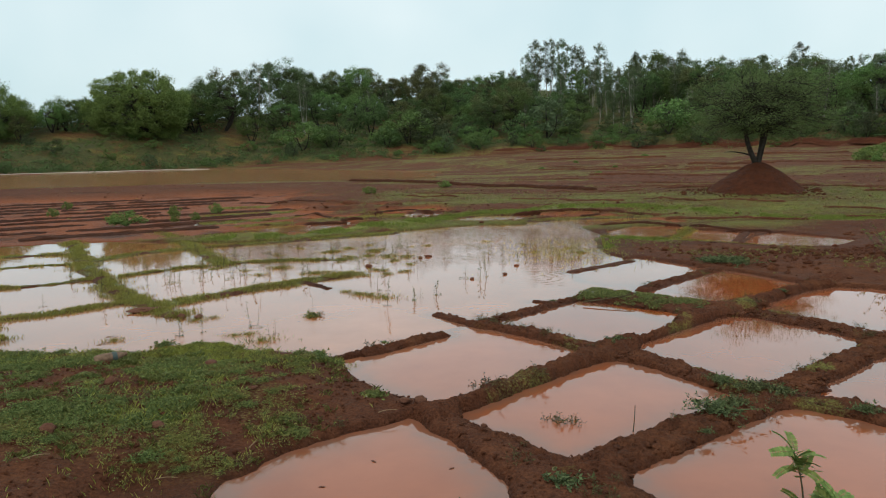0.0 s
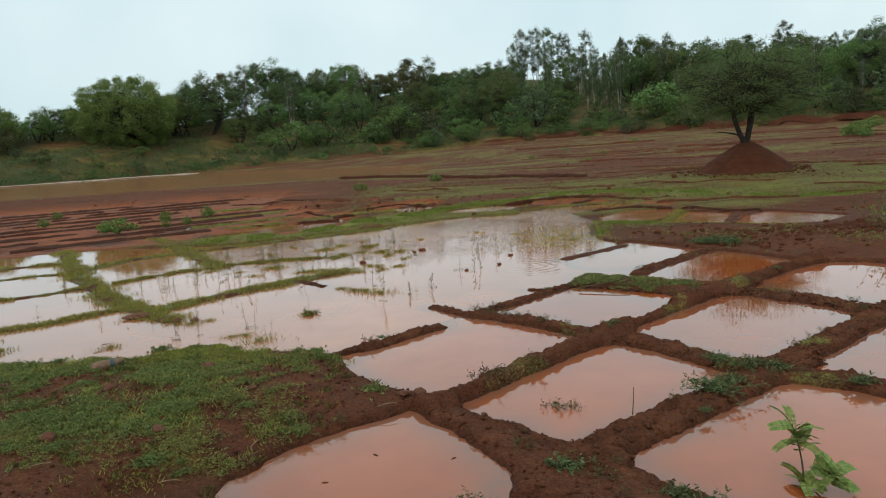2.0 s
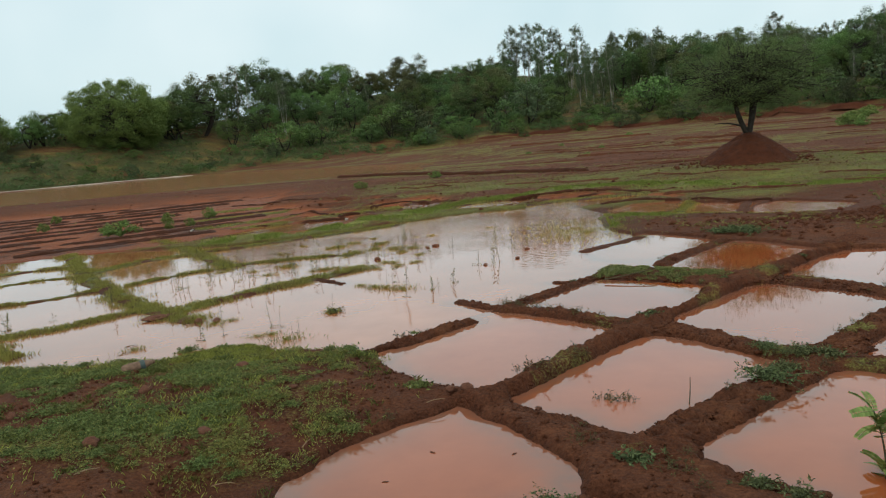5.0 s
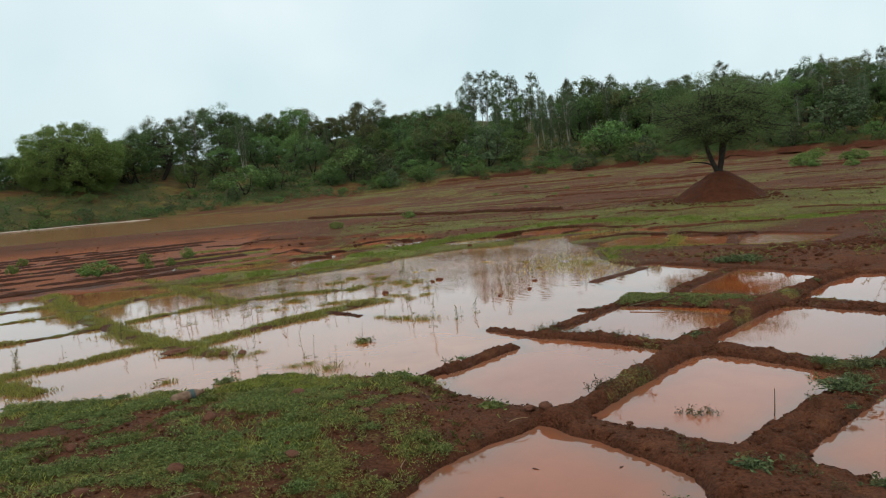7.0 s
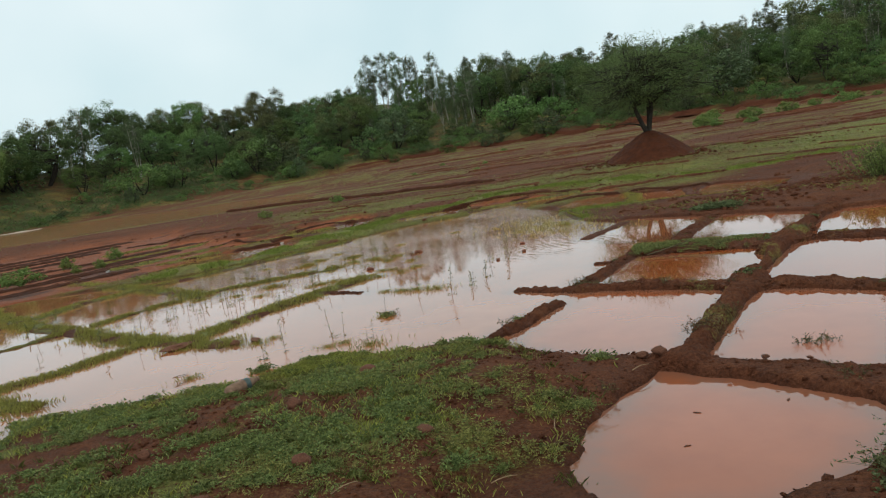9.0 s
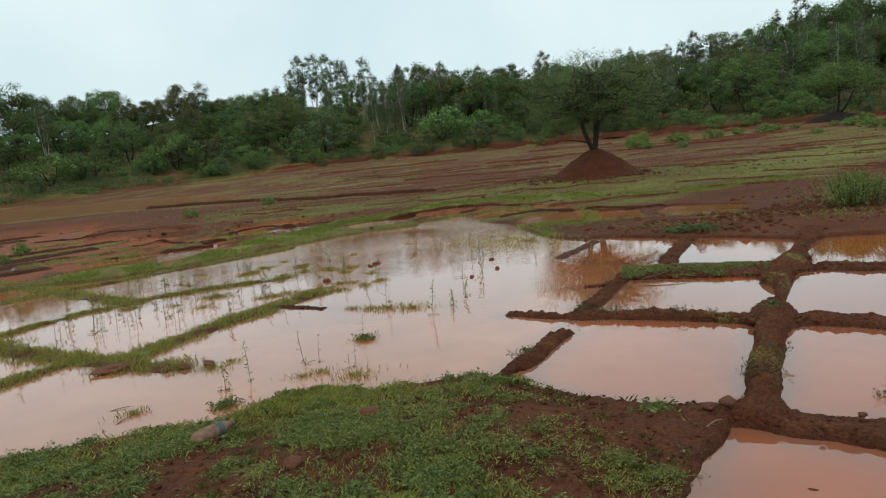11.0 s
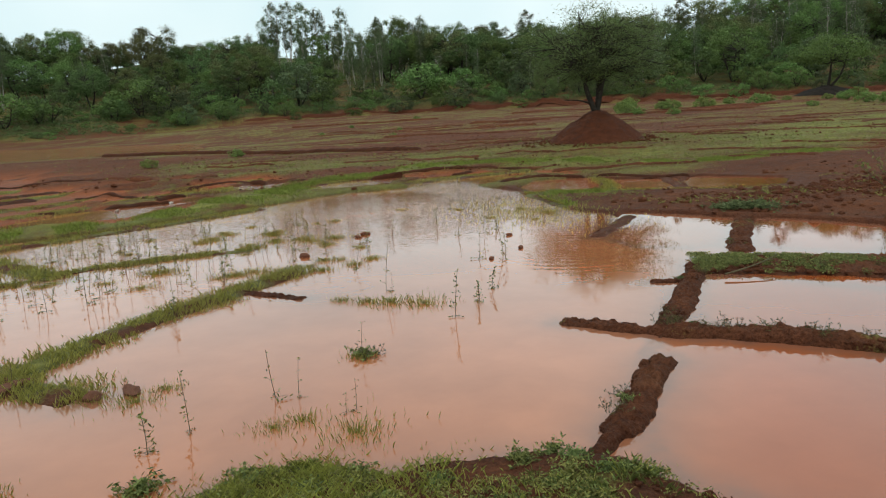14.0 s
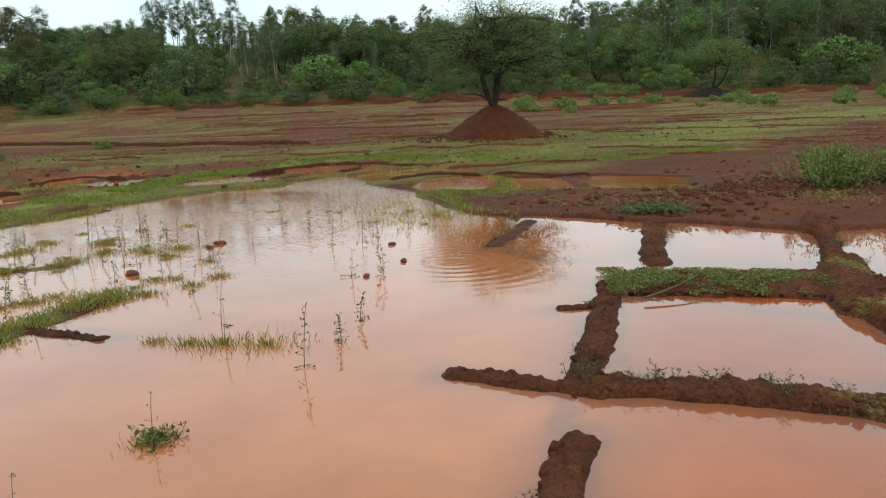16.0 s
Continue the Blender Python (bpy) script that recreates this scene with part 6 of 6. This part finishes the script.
tagged(sapling, "young sapling with fresh green feathered leaves standing in water", "sapling")


# ---- stones and litter ----
def stone_mesh(rng, shape):
    bm = bmesh.new()
    bmesh.ops.create_icosphere(bm, subdivisions=3, radius=0.5)
    for v in bm.verts:
        f = 1 + 0.55 * (noise.noise(v.co * 2.1 + Vector(shape) * 7) + 0.4 * noise.noise(v.co * 6))
        v.co = Vector((v.co.x * shape[0], v.co.y * shape[1], v.co.z * shape[2])) * f
    me = bpy.data.meshes.new("stone")
    bm.to_mesh(me)
    bm.free()
    me.materials.append(ROCK)
    shade_smooth(me)
    return me


rng = np.random.default_rng(31)
STONES = [stone_mesh(rng, q) for q in ((1, 0.8, 0.6), (1, 0.6, 0.45), (0.9, 0.9, 0.7), (1.3, 0.6, 0.2))]
DRY_STONES = [(-1.76, 4.12, 0, 0.15), (-2.25, 3.36, 2, 0.11), (-2.13, 2.43, 2, 0.12), (-1.47, 2.63, 0, 0.11), (0.24, 3.40, 2, 0.11), (0.12, 3.40, 0, 0.08), (-2.6, 2.2, 0, 0.1), (-3.1, 3.0, 2, 0.09), (0.75, 2.95, 0, 0.045), (0.95, 2.8, 1, 0.04), (-1.1, 3.4, 1, 0.09)]
WET_STONES = [(-0.76, 11.38, 1, 0.13), (0.23, 9.06, 1, 0.09), (0.72, 9.49, 1, 0.1), (-1.65, 10.19, 0, 0.12), (-3.76, 6.67, 3, 0.28), (-3.15, 6.34, 2, 0.11), (-2.95, 6.4, 3, 0.14), (0.9, 10.35, 1, 0.09), (-0.88, 11.2, 1, 0.1), (0.06, 2.5, 3, 0.026), (-0.18, 2.13, 3, 0.024), (0.57, 2.44, 3, 0.024)]
for x, y, kind, q, wet in [(*v, 0) for v in DRY_STONES] + [(*v, 1) for v in WET_STONES]:
    ob = new("stone", STONES[kind])
    z = 0.0 if wet else max(0.08 if y < 3.7 and x > 0.05 else 0.0, float(rest_height(x, y)))
    ob.matrix_basis = pose(x, y, z + q * 0.08, 0, 0, rng.uniform(0, 360)) @ Matrix.Scale(q, 4)
    tagged(ob, "brown lump of stone and clay lying in shallow water" if wet else "reddish brown stone lying on the weedy bank", "stone")

bottle = new("bottle")
prof = [(-0.13, 0.0), (-0.128, 0.036), (-0.11, 0.046), (-0.05, 0.047), (0.0, 0.044), (0.05, 0.043), (0.09, 0.032), (0.115, 0.018), (0.14, 0.017), (0.143, 0.0)]


def lathe(name, prof, sides=20):
    v, f = [], []
    for x, r in prof:
        for k in range(sides):
            a = 2 * np.pi * k / sides
            dent = 1 + 0.07 * math.sin(3 * a + x * 30)
            v.append((x, r * math.cos(a) * dent, r * math.sin(a) * dent))
    n = len(prof)
    for i in range(n - 1):
        for k in range(sides):
            m = (k + 1) % sides
            f.append((i * sides + k, i * sides + m, (i + 1) * sides + m, (i + 1) * sides + k))
    return np_mesh(name, v, f)


thing("body", lathe("body", prof), CLAY, bottle, True)
tagged(thing("band", lathe("band", [(0.02, 0.0475), (0.025, 0.049), (0.055, 0.047), (0.06, 0.045)]), BLUE, bottle, True), "faded blue band")
tagged(thing("cap", lathe("cap", [(0.128, 0.0), (0.1285, 0.0195), (0.146, 0.0195), (0.1465, 0.0)], 14), CLAY, bottle, True), "muddy screw cap")
bottle.matrix_basis = pose(-2.70, 4.09, float(rest_height(-2.70, 4.09)) + 0.045, 8, -5, 40)
tagged(bottle, "mud-covered brown plastic bottle with a blue band on the grass", "bottle")


def stick(name, points, r, mat, label):
    soup = Soup()
    tube(soup, points, np.linspace(r, r * 0.5, len(points)), 6)
    return tagged(thing(name, soup.mesh(name), mat, None, True), label, "stick")


stick("stick", curve_points((1.78, 3.12, -0.06), (1.80, 3.14, 0.19), (0.004, 0, 0), 5), 0.005, STEM, "thin dead stem standing upright in muddy water")
stick("stick", curve_points((1.78, 7.28, 0.04), (2.45, 7.45, 0.12), (0.02, -0.03, 0.0), 8), 0.009, STEM, "thin dry curved stick lying on a weedy ridge")
for x, y, a in ((-3.5, 5.42, 15), (-3.42, 5.12, 60)):
    dx, dy = 0.07 * math.cos(radians(a)), 0.07 * math.sin(radians(a))
    stick("twig", curve_points((x - dx, y - dy, -0.002), (x + dx, y + dy, 0.006), (0, 0, 0.006), 5), 0.004, STEM, "short dark twig floating on the muddy water")
for x, y, a in ((-1.14, 2.1, 10), (-0.75, 2.55, 75), (-0.6, 2.35, 60), (0.02, 3.2, 20), (-1.9, 2.0, 30)):
    h = float(rest_height(x, y))
    dx, dy = 0.07 * math.cos(radians(a)), 0.07 * math.sin(radians(a))
    stick("straw", curve_points((x - dx, y - dy, h + 0.015), (x + dx, y + dy, h + 0.02), (0, 0, 0.01), 5), 0.0035, STRAW, "short piece of dry straw lying on the soil")


def litter_scrap(rng):
    """A crumpled scrap of thin pale plastic."""
    n = 7
    u, v = np.meshgrid(np.linspace(-0.5, 0.5, n), np.linspace(-0.35, 0.35, n), indexing="ij")
    z = 0.16 * rng.normal(size=(n, n)) + 0.12
    w = np.stack([u + 0.05 * rng.normal(size=(n, n)), v + 0.05 * rng.normal(size=(n, n)), z], -1).reshape(-1, 3)
    return np_mesh("plastic_scrap", w, grid_faces(n, n))


for x, y, q in ((-4.7, 16.7, 0.10), (-3.8, 17.5, 0.10), (-0.2, 3.48, 0.03), (-8.0, 17.0, 0.1), (-33.0, 70.0, 0.3)):
    ob = thing("plastic_scrap", litter_scrap(rng), LITTER)
    ob.matrix_basis = pose(x, y, max(0.0, float(rest_height(x, y))) + q * 0.1, 0, 0, rng.uniform(0, 360)) @ Matrix.Scale(q, 4)
    tagged(ob, "crumpled scrap of dirty white plastic lying on wet soil", "litter")
